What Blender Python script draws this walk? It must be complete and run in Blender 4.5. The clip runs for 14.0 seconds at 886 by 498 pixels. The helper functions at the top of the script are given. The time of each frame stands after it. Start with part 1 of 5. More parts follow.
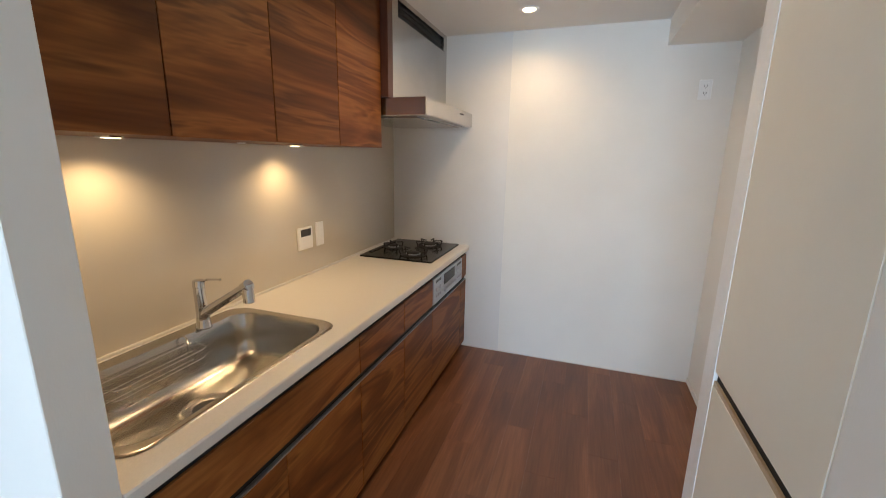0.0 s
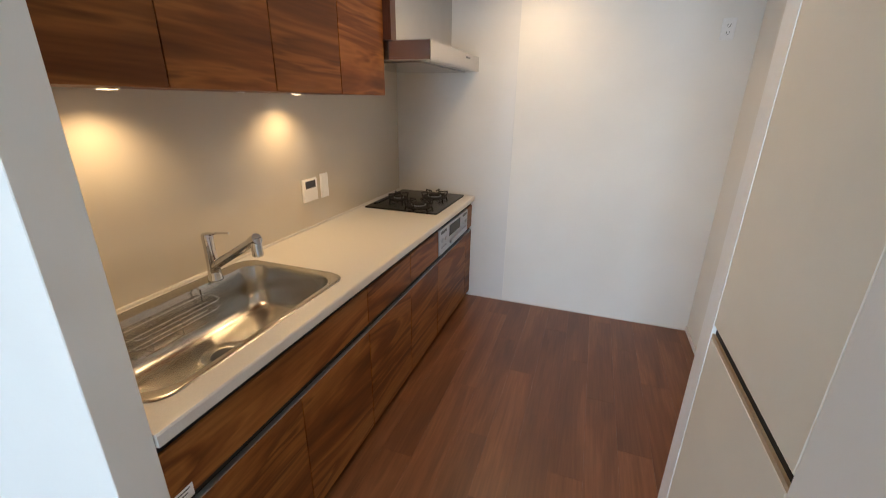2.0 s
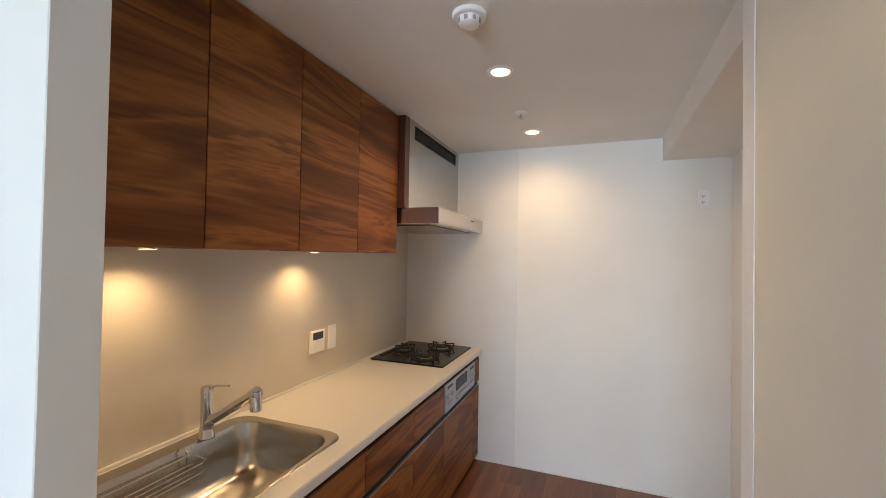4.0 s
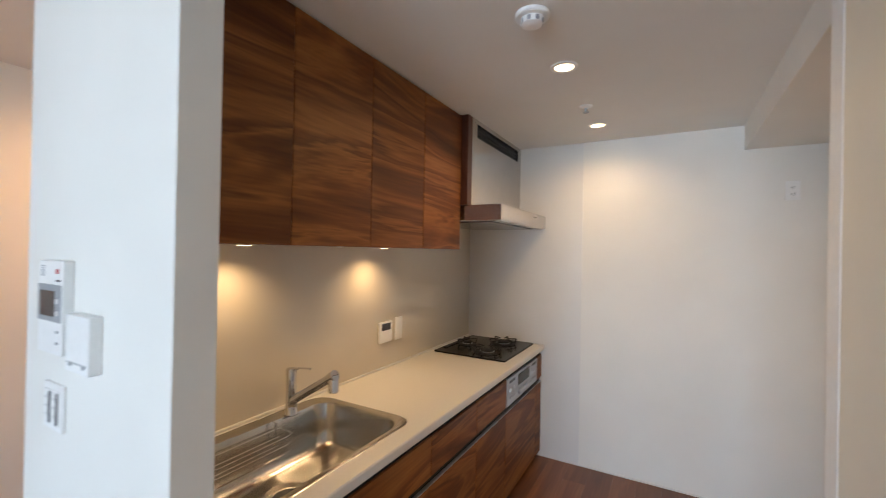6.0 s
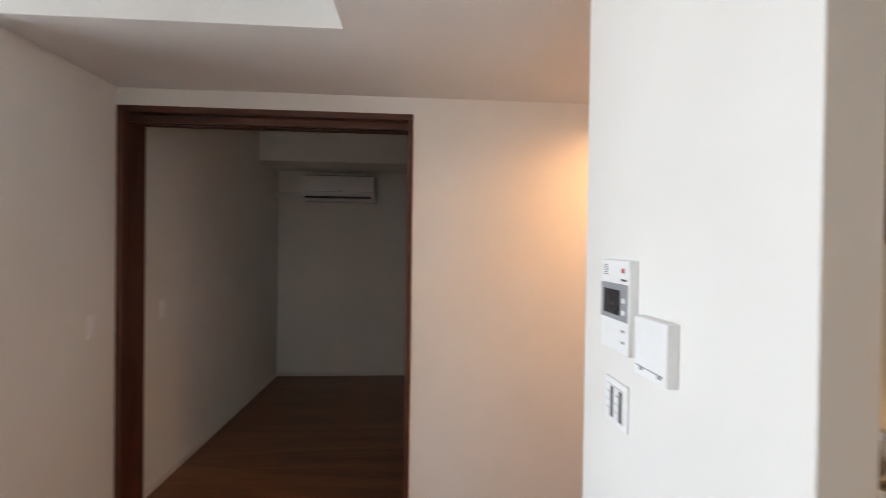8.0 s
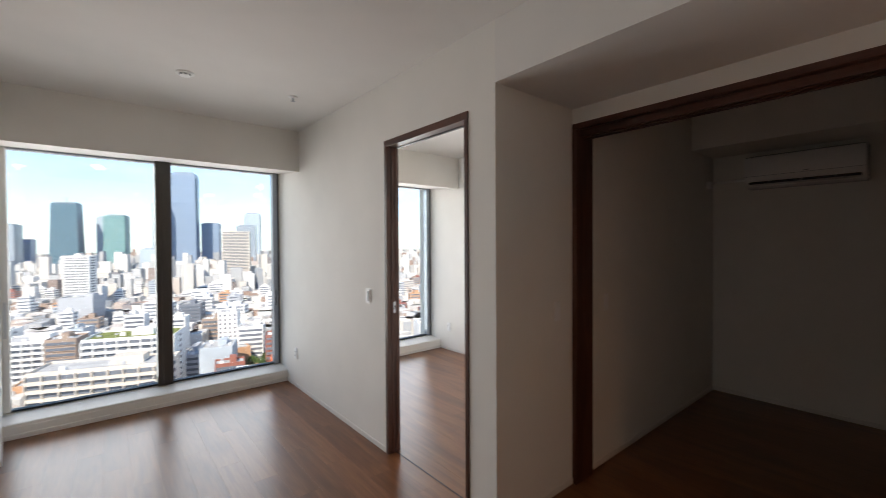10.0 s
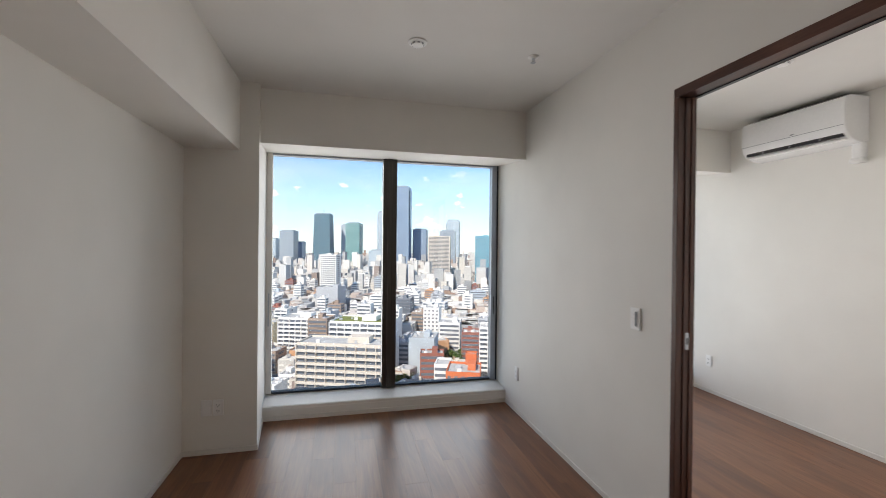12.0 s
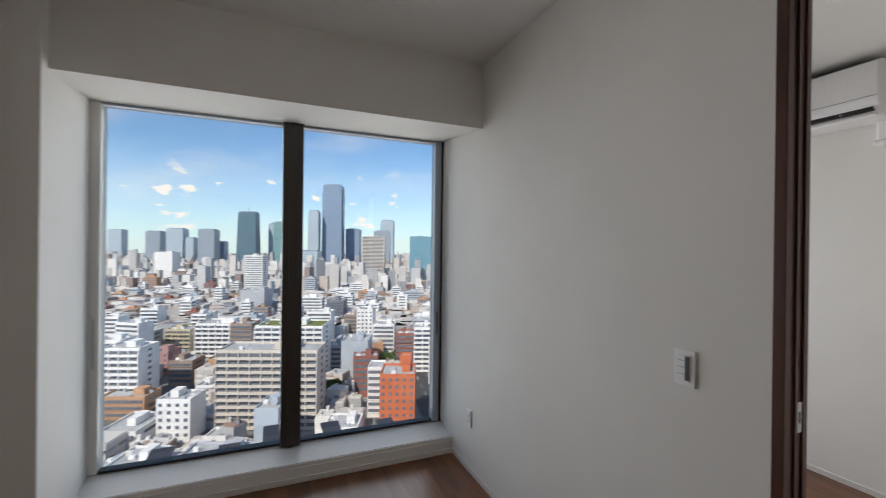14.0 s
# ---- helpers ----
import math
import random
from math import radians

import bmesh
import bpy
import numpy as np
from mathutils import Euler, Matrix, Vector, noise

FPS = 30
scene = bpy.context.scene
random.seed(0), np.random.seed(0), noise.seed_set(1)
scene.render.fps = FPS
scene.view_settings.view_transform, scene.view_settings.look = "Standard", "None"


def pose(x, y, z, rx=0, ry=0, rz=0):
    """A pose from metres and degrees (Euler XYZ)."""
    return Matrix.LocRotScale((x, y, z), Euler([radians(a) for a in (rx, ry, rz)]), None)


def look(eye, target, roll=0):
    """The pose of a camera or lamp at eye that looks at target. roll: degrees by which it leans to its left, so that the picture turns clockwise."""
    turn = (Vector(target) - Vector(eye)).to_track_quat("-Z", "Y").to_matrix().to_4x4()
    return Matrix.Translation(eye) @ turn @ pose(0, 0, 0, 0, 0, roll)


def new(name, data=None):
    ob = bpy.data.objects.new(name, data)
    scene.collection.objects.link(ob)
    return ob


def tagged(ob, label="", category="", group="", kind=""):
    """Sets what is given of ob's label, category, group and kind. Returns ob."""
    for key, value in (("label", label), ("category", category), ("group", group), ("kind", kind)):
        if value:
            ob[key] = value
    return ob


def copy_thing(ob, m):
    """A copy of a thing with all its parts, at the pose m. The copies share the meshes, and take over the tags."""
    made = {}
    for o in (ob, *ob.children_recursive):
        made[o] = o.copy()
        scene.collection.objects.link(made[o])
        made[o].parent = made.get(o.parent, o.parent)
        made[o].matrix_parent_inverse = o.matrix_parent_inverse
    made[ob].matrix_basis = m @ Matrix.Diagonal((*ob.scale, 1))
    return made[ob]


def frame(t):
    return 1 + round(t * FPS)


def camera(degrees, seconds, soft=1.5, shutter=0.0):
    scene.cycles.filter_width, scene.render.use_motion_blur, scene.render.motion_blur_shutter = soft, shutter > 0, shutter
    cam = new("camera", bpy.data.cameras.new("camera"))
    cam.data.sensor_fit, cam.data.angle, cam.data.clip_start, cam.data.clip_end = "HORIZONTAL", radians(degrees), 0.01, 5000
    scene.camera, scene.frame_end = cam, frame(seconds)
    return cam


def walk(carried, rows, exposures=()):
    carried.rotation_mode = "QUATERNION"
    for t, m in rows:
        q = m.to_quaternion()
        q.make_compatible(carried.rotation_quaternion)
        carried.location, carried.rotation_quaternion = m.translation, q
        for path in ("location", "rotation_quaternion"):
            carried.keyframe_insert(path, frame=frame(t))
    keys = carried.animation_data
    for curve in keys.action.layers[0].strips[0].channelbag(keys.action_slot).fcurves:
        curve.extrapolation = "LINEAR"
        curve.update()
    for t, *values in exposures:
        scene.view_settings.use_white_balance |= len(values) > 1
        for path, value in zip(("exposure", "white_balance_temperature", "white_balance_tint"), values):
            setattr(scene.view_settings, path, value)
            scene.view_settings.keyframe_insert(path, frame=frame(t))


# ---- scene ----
cam = camera(94.5, 14.0, soft=0.75, shutter=0.35)
PATH = [
    (0, (0.01, -0.016, 1.529), (-0.618, 1.831, 1.089), 1.0),
    (0.5, (0.006, -0.015, 1.532), (-0.619, 1.773, 0.892), 0.9),
    (1, (0.004, -0.013, 1.538), (-0.6, 1.717, 0.738), 0.7),
    (1.5, (0.006, -0.012, 1.537), (-0.597, 1.708, 0.712), 0.6),
    (2, (0.007, -0.015, 1.548), (-0.618, 1.759, 0.867), 0.8),
    (2.5, (0.005, -0.021, 1.555), (-0.646, 1.816, 1.109), 1.0),
    (3, (0.011, -0.029, 1.56), (-0.66, 1.847, 1.393), 1.2),
    (3.2, (0.024, -0.034, 1.557), (-0.658, 1.845, 1.503), 1.2),
    (5.5, (0.017, -0.061, 1.569), (-0.744, 1.788, 1.634), 1.2),
    (6, (0.039, -0.101, 1.561), (-0.939, 1.643, 1.569), 1.1),
    (6.5, (-0.011, -0.156, 1.565), (-1.305, 1.369, 1.547), 1.2),
    (7, (-0.124, -0.175, 1.554), (-1.762, 0.972, 1.536), 1.0),
    (7.5, (-0.241, -0.186, 1.553), (-2.127, 0.479, 1.53), 0.9),
    (8, (-0.303, -0.192, 1.548), (-2.299, -0.069, 1.531), 0.8),
    (8.5, (-0.32, -0.178, 1.553), (-2.277, -0.591, 1.539), 0.8),
    (9, (-0.297, -0.215, 1.542), (-2.093, -1.094, 1.53), 0.9),
    (9.2, (-0.283, -0.245, 1.543), (-1.99, -1.287, 1.529), 1.0),
    (11.3, (-0.405, -0.82, 1.501), (-1.067, -2.707, 1.489), -0.3),
    (11.5, (-0.38, -0.967, 1.485), (-0.984, -2.874, 1.477), 0.7),
    (12, (-0.366, -1.239, 1.507), (-0.83, -3.184, 1.499), 0.6),
    (12.5, (-0.427, -1.579, 1.485), (-0.815, -3.541, 1.473), 0.7),
    (13, (-0.497, -1.865, 1.5), (-0.868, -3.83, 1.493), 0.7),
    (13.5, (-0.563, -2.089, 1.514), (-1.043, -4.031, 1.506), 0.6),
    (14, (-0.66, -2.229, 1.508), (-1.427, -4.077, 1.506), 0.7),
]
EXPOSURES = [(0, 2.06, 6200, 9), (3.2, 2.04, 6500, 11), (5.5, 2.02, 6600, 12), (6.5, 1.85, 6350, 12), (7.0, 1.95, 6650, 13), (7.5, 2.05, 7000, 15), (8.2, 1.95, 7600, 18), (9.2, 0.97, 8300, 22), (11.3, 0.45, 8400, 23), (12.5, 0.15, 8200, 22), (14, -0.18, 8000, 22)]
walk(cam, [(t, look(eye, target, roll)) for t, eye, target, roll in PATH], EXPOSURES)

# ---- light ----
world = bpy.data.worlds.new("sky")
scene.world = world
world.use_nodes = True
wn, wl = world.node_tree.nodes, world.node_tree.links
wn.clear()
SUN_EL, SUN_AZ = 44.0, 40.0     # degrees above the horizon; degrees from +y towards +x
sky = wn.new("ShaderNodeTexSky")
sky.sky_type, sky.sun_disc = "NISHITA", False
sky.sun_elevation, sky.sun_rotation = radians(SUN_EL), radians(SUN_AZ)
sky.air_density, sky.dust_density, sky.ozone_density = 0.8, 0.0, 3.0
w_co = wn.new("ShaderNodeTexCoord")


def sky_noise(scale, offset, size, detail, rough):
    mp, tx = wn.new("ShaderNodeMapping"), wn.new("ShaderNodeTexNoise")
    mp.inputs["Scale"].default_value, mp.inputs["Location"].default_value = scale, offset
    tx.inputs["Scale"].default_value, tx.inputs["Detail"].default_value, tx.inputs["Roughness"].default_value = size, detail, rough
    wl.new(w_co.outputs["Generated"], mp.inputs["Vector"])
    wl.new(mp.outputs[0], tx.inputs["Vector"])
    return tx.outputs["Fac"]


def sky_ramp(fac, *stops):
    r = wn.new("ShaderNodeValToRGB")
    while len(r.color_ramp.elements) < len(stops):
        r.color_ramp.elements.new(0.5)
    for el, (p, g) in zip(r.color_ramp.elements, stops):
        el.position, el.color = p, (g, g, g, 1)
    wl.new(fac, r.inputs[0])
    return r.outputs[0]


def sky_maths(kind, a, b):
    m = wn.new("ShaderNodeMath")
    m.operation = kind
    wl.new(a, m.inputs[0])
    wl.new(b, m.inputs[1])
    return m.outputs[0]


# thin veils high up, small heaped clouds low over the skyline
veil = sky_ramp(sky_noise((1.0, 1.0, 3.2), (0.35, 0.1, 0.25), 4.5, 6.0, 0.58), (0.46, 0.0), (0.64, 0.13), (0.80, 0.45))
heaps = sky_ramp(sky_noise((1.0, 1.0, 2.2), (0.30, 0.62, 0.0), 15.0, 4.0, 0.50), (0.615, 0.0), (0.675, 0.95))
w_sep = wn.new("ShaderNodeSeparateXYZ")
wl.new(w_co.outputs["Generated"], w_sep.inputs[0])
band = sky_ramp(w_sep.outputs[2], (0.02, 0.0), (0.05, 1.0), (0.13, 1.0), (0.19, 0.0))
w_fac = sky_maths("MAXIMUM", veil, sky_maths("MULTIPLY", heaps, band))
w_mix = wn.new("ShaderNodeMix")
w_mix.data_type = "RGBA"
w_mix.inputs[7].default_value = (9.6, 9.8, 10.2, 1)
w_bg = wn.new("ShaderNodeBackground")
w_bg.inputs["Strength"].default_value = 0.135
w_out = wn.new("ShaderNodeOutputWorld")
wl.new(w_fac, w_mix.inputs[0])
w_tint = wn.new("ShaderNodeMix")
w_tint.data_type, w_tint.blend_type = "RGBA", "MULTIPLY"
w_tint.inputs[0].default_value = 1.0
w_tint.inputs[7].default_value = (0.86, 1.34, 1.58, 1)      # clear summer air
wl.new(sky.outputs[0], w_tint.inputs[6])
w_haze = wn.new("ShaderNodeMix")
w_haze.data_type = "RGBA"
w_haze.inputs[7].default_value = (5.6, 7.6, 9.4, 1)        # summer haze on the horizon
wl.new(sky_ramp(w_sep.outputs[2], (0.0, 0.75), (0.07, 0.45), (0.22, 0.0)), w_haze.inputs[0])
wl.new(w_tint.outputs[2], w_haze.inputs[6])
wl.new(w_haze.outputs[2], w_mix.inputs[6])
wl.new(w_mix.outputs[2], w_bg.inputs["Color"])
wl.new(w_bg.outputs[0], w_out.inputs[0])

sun_data = bpy.data.lights.new("sun", "SUN")
sun_data.energy, sun_data.angle, sun_data.color = 5.0, radians(0.5), (0.95, 0.98, 1.0)
sun = new("sun", sun_data)
s_az, s_el = radians(SUN_AZ), radians(SUN_EL)
sun.matrix_world = look((math.sin(s_az) * math.cos(s_el) * 50, math.cos(s_az) * math.cos(s_el) * 50, math.sin(s_el) * 50), (0, 0, 0))

WARM = (1.0, 0.66, 0.33)


def spot(name, place, watts, degrees, blend=0.7, radius=0.03, colour=WARM):
    data = bpy.data.lights.new(name, "SPOT")
    data.energy, data.spot_size, data.spot_blend, data.shadow_soft_size, data.color = watts, radians(degrees), blend, radius, colour
    ob = new(name, data)
    ob.matrix_world = look(place, (place[0], place[1] + 0.001, place[2] - 1))
    return ob


spot("downlight_lamp", (-0.387, 1.71, 2.36), 6.6, 168, 0.9, 0.04)
spot("downlight_lamp", (-0.385, 2.63, 2.36), 4.4, 168, 0.9, 0.04)
spot("hall_lamp", (-2.10, 0.98, 2.36), 12.5, 168, 0.9, 0.04, (1.0, 0.53, 0.23))
spot("cabinet_lamp", (-1.322, 0.845, 1.555), 1.9, 142, 1.0, 0.012)
spot("cabinet_lamp", (-1.322, 1.67, 1.555), 1.9, 142, 1.0, 0.012)


def window_light(name, x0, x1, watts):
    """The sky's light, in the window's opening."""
    data = bpy.data.lights.new(name, "AREA")
    data.shape, data.size, data.size_y, data.energy, data.color = "RECTANGLE", x1 - x0, 2.1, watts, (0.72, 0.86, 1.0)
    data.spread = radians(112)
    ob = new(name, data)
    ob.matrix_world = look(((x0 + x1) / 2, -5.30, 1.27), ((x0 + x1) / 2, 0, 1.27))


window_light("window_light", -1.80, 0.30, 21)
window_light("window_light", -4.05, -2.10, 26)

# ---- materials ----


def node_mat(name):
    m = bpy.data.materials.new(name)
    m.use_nodes = True
    return m, m.node_tree.nodes, m.node_tree.links, m.node_tree.nodes["Principled BSDF"]


def coords(n, l, scale=(1, 1, 1), kind="Object", scatter=0.0):
    co, mp = n.new("ShaderNodeTexCoord"), n.new("ShaderNodeMapping")
    mp.inputs["Scale"].default_value = scale
    l.new(co.outputs[kind], mp.inputs["Vector"])
    if scatter:
        info, mul = n.new("ShaderNodeObjectInfo"), n.new("ShaderNodeMath")
        mul.operation = "MULTIPLY"
        mul.inputs[1].default_value = scatter
        l.new(info.outputs["Random"], mul.inputs[0])
        comb = n.new("ShaderNodeCombineXYZ")
        for k in range(3):
            l.new(mul.outputs[0], comb.inputs[k])
        l.new(comb.outputs[0], mp.inputs["Location"])
    return mp.outputs[0]


def noise_tex(n, l, vec, scale, detail=4.0, rough=0.55, warp=0.0):
    t = n.new("ShaderNodeTexNoise")
    t.inputs["Scale"].default_value, t.inputs["Detail"].default_value = scale, detail
    t.inputs["Roughness"].default_value, t.inputs["Distortion"].default_value = rough, warp
    l.new(vec, t.inputs["Vector"])
    return t.outputs["Fac"]


def ramp(n, l, fac, stops):
    r = n.new("ShaderNodeValToRGB")
    e = r.color_ramp.elements
    while len(e) < len(stops):
        e.new(0.5)
    for el, (p, c) in zip(e, stops):
        el.position, el.color = p, (*c, 1)
    l.new(fac, r.inputs[0])
    return r.outputs[0]


def bump(n, l, bsdf, height, strength, distance=0.001):
    b = n.new("ShaderNodeBump")
    b.inputs["Strength"].default_value, b.inputs["Distance"].default_value = strength, distance
    l.new(height, b.inputs["Height"])
    l.new(b.outputs[0], bsdf.inputs["Normal"])


def plain(name, colour, rough=0.5, metal=0.0, grain=60.0, vary=0.06, relief=0.05, coat=0.0, kind="Object"):
    m, n, l, b = node_mat(name)
    vec = coords(n, l, kind=kind)
    f = noise_tex(n, l, vec, grain)
    lo, hi = [c * (1 - vary) for c in colour], [min(1, c * (1 + vary)) for c in colour]
    l.new(ramp(n, l, f, [(0.3, lo), (0.7, hi)]), b.inputs["Base Color"])
    b.inputs["Roughness"].default_value, b.inputs["Metallic"].default_value = rough, metal
    b.inputs["Coat Weight"].default_value = coat
    bump(n, l, b, f, relief)
    return m


def wallpaper(name, colour):
    m, n, l, b = node_mat(name)
    vec = coords(n, l)
    weave = noise_tex(n, l, coords(n, l, (1, 1, 0.25)), 340.0, 3.0)
    wide = noise_tex(n, l, vec, 1.3, 3.0)
    lo, hi = [c * 0.965 for c in colour], [min(1, c * 1.02) for c in colour]
    l.new(ramp(n, l, wide, [(0.35, lo), (0.65, hi)]), b.inputs["Base Color"])
    b.inputs["Roughness"].default_value = 0.82
    b.inputs["Specular IOR Level"].default_value = 0.3
    bump(n, l, b, weave, 0.35, 0.0006)
    return m


def wood(name, dark, mid, light, along, rough, scatter, streak=9.0, coat=0.0, islands=False, veins=False, spread=0.17):
    """Long-grained veneer; along: the axis of the grain."""
    m, n, l, b = node_mat(name)
    sc = [streak, streak, streak]
    sc["xyz".index(along)] = streak * 0.12
    vec = coords(n, l, sc, scatter=scatter)
    broad = noise_tex(n, l, vec, 0.7, 4.0, 0.55, 1.1)
    fs = [streak * 14] * 3
    fs["xyz".index(along)] = streak * 0.6
    fine = noise_tex(n, l, coords(n, l, fs, scatter=scatter), 1.0, 3.0)
    base = ramp(n, l, broad, [(0.3, dark), (0.47, mid), (0.56, light), (0.7, mid)] if not veins else [(0.28, dark), (0.40, mid), (0.47, light), (0.505, [0.35 * p + 0.65 * q for p, q in zip(dark, mid)]), (0.53, mid), (0.60, light), (0.72, mid)])
    mix = n.new("ShaderNodeMix")
    mix.data_type, mix.blend_type = "RGBA", "MULTIPLY"
    mix.inputs[0].default_value = 0.55
    l.new(base, mix.inputs[6])
    l.new(ramp(n, l, fine, [(0.35, (0.62, 0.58, 0.55)), (0.65, (1, 1, 1))]), mix.inputs[7])
    info = n.new("ShaderNodeObjectInfo")
    tone = n.new("ShaderNodeHueSaturation")
    rng = n.new("ShaderNodeMapRange")
    rng.inputs["To Min"].default_value, rng.inputs["To Max"].default_value = 1 - spread, 1 + spread
    l.new(n.new("ShaderNodeNewGeometry").outputs["Random Per Island"] if islands else info.outputs["Random"], rng.inputs["Value"])
    l.new(rng.outputs[0], tone.inputs["Value"])
    l.new(mix.outputs[2], tone.inputs["Color"])
    l.new(tone.outputs[0], b.inputs["Base Color"])
    b.inputs["Roughness"].default_value, b.inputs["Coat Weight"].default_value = rough, coat
    b.inputs["Coat Roughness"].default_value = 0.25
    bump(n, l, b, fine, 0.12, 0.0006)
    return m


def brushed(name, colour, rough, along="y"):
    m, n, l, b = node_mat(name)
    sc = [260.0, 260.0, 260.0]
    sc["xyz".index(along)] = 4.0
    f = noise_tex(n, l, coords(n, l, sc), 1.0, 3.0)
    w = noise_tex(n, l, coords(n, l), 6.0, 4.0)
    l.new(ramp(n, l, w, [(0.3, [c * 0.9 for c in colour]), (0.7, colour)]), b.inputs["Base Color"])
    b.inputs["Metallic"].default_value = 1.0
    r = n.new("ShaderNodeMapRange")
    r.inputs["To Min"].default_value, r.inputs["To Max"].default_value = rough * 0.8, rough * 1.25
    l.new(f, r.inputs["Value"])
    l.new(r.outputs[0], b.inputs["Roughness"])
    bump(n, l, b, f, 0.05, 0.0003)
    return m


def emitter(name, colour, strength):
    m, n, l, b = node_mat(name)
    b.inputs["Emission Color"].default_value = (*colour, 1)
    b.inputs["Emission Strength"].default_value = strength
    return m


def glass_pane(name, gloss=0.05):
    m, n, l, b = node_mat(name)
    n.remove(b)
    tr, gl, mx = n.new("ShaderNodeBsdfTransparent"), n.new("ShaderNodeBsdfGlossy"), n.new("ShaderNodeMixShader")
    tr.inputs[0].default_value = (0.93, 0.97, 0.96, 1)
    gl.inputs["Roughness"].default_value = 0.0
    mx.inputs[0].default_value = gloss
    l.new(tr.outputs[0], mx.inputs[1])
    l.new(gl.outputs[0], mx.inputs[2])
    l.new(mx.outputs[0], n["Material Output"].inputs[0])
    return m


PAPER = wallpaper("white_wallpaper", (0.87, 0.85, 0.805))
CEIL = wallpaper("ceiling_wallpaper", (0.83, 0.815, 0.785))
PANEL = plain("kitchen_wall_panel", (0.80, 0.79, 0.77), 0.32, vary=0.02, grain=3, relief=0.01)
SPLASH = plain("splashback_panel", (0.66, 0.60, 0.50), 0.10, vary=0.02, grain=3, relief=0.01, coat=0.3)
CUPB = plain("cupboard_lacquer", (0.86, 0.81, 0.69), 0.4, vary=0.02, grain=5, relief=0.02)
TRIM = plain("white_trim", (0.80, 0.78, 0.74), 0.45, vary=0.03)
CABW = wood("walnut_veneer", (0.072, 0.021, 0.006), (0.188, 0.060, 0.0145), (0.32, 0.122, 0.032), "y", 0.45, 7.0, 6.0, 0.0, False, True)
FLOORW = wood("plank_wood", (0.140, 0.050, 0.021), (0.200, 0.073, 0.029), (0.250, 0.097, 0.040), "y", 0.33, 13.0, 7.0, 0.2, spread=0.10)
FLOORI = wood("plank_wood_rooms", (0.140, 0.050, 0.021), (0.200, 0.073, 0.029), (0.250, 0.097, 0.040), "y", 0.33, 13.0, 7.0, 0.2, True, spread=0.10)
FRAME = wood("dark_door_frame", (0.042, 0.014, 0.009), (0.085, 0.029, 0.018), (0.120, 0.045, 0.029), "z", 0.38, 5.0, 12.0)
FRAMEH = wood("dark_door_head", (0.042, 0.014, 0.009), (0.085, 0.029, 0.018), (0.120, 0.045, 0.029), "y", 0.38, 5.0, 12.0)
KICK = plain("dark_toe_kick", (0.03, 0.014, 0.009), 0.5)
QUARTZ = plain("white_worktop", (0.74, 0.71, 0.66), 0.28, grain=220, vary=0.035, relief=0.01)
STEEL = brushed("brushed_steel", (0.58, 0.56, 0.53), 0.22)
SINKM = brushed("sink_steel", (0.55, 0.525, 0.48), 0.24)
CHROME = plain("chrome", (0.62, 0.62, 0.63), 0.07, 1.0, vary=0.01, relief=0.0)
ALU = plain("anodised_aluminium", (0.50, 0.52, 0.55), 0.38, 0.9, vary=0.04)
# pale metal whose blue tint is the reflected sky, put into the colour
SKYALU = plain("sky_tinted_aluminium", (0.36, 0.40, 0.45), 0.35, 0.5, vary=0.04)
MULLALU = plain("mullion_metal", (0.075, 0.068, 0.062), 0.36, 0.4, vary=0.06)
DARKALU = plain("dark_aluminium", (0.035, 0.036, 0.04), 0.4, 0.6)
BLACKGL = plain("black_glass", (0.012, 0.011, 0.011), 0.16, vary=0.1, relief=0.0, coat=0.0)
for n in CABW.node_tree.nodes:
    if n.type == "BSDF_PRINCIPLED":
        n.inputs["Specular IOR Level"].default_value = 0.25
for n in BLACKGL.node_tree.nodes:
    if n.type == "BSDF_PRINCIPLED":
        n.inputs["Specular IOR Level"].default_value = 0.22
IRON = plain("cast_iron", (0.018, 0.017, 0.017), 0.55, vary=0.2)
PLASTIC = plain("white_plastic", (0.91, 0.91, 0.90), 0.35, vary=0.02, relief=0.01)
ACM = plain("glossy_white_plastic", (0.88, 0.88, 0.88), 0.15, vary=0.02, relief=0.0)
NAMEP = plain("dark_name_strip", (0.07, 0.075, 0.085), 0.4)
GREYP = plain("grey_plastic", (0.33, 0.34, 0.36), 0.45)
DARKP = plain("dark_plastic", (0.03, 0.03, 0.035), 0.3)
SCREEN = plain("dark_screen", (0.045, 0.042, 0.045), 0.12, relief=0.0)
RED = plain("red_button", (0.5, 0.04, 0.05), 0.4)
# near-black fill for finger gaps and grooves
GAPBLACK = plain("black_gap", (0.006, 0.006, 0.006), 0.7)
BRASSY = plain("pull_profile", (0.62, 0.50, 0.33), 0.4, 0.3)
GLOW = emitter("lamp_glow", (1.0, 0.70, 0.40), 2.5)
GLASS = glass_pane("window_glass")

# ---- mesh helpers ----


def finish(name, bm, material, parent=None, label=""):
    me = bpy.data.meshes.new(name)
    bm.to_mesh(me)
    bm.free()
    for m in (material if isinstance(material, (list, tuple)) else [material]):
        me.materials.append(m)
    ob = new(name, me)
    ob.parent = parent
    if label:
        ob["label"] = label
    return ob


def part(name, bm, material, parent, label=""):
    return finish(name, bm, material, parent, label)


def smooth(ob, angle=40):
    for p in ob.data.polygons:
        p.use_smooth = True
    ob.data.set_sharp_from_angle(angle=radians(angle))
    return ob


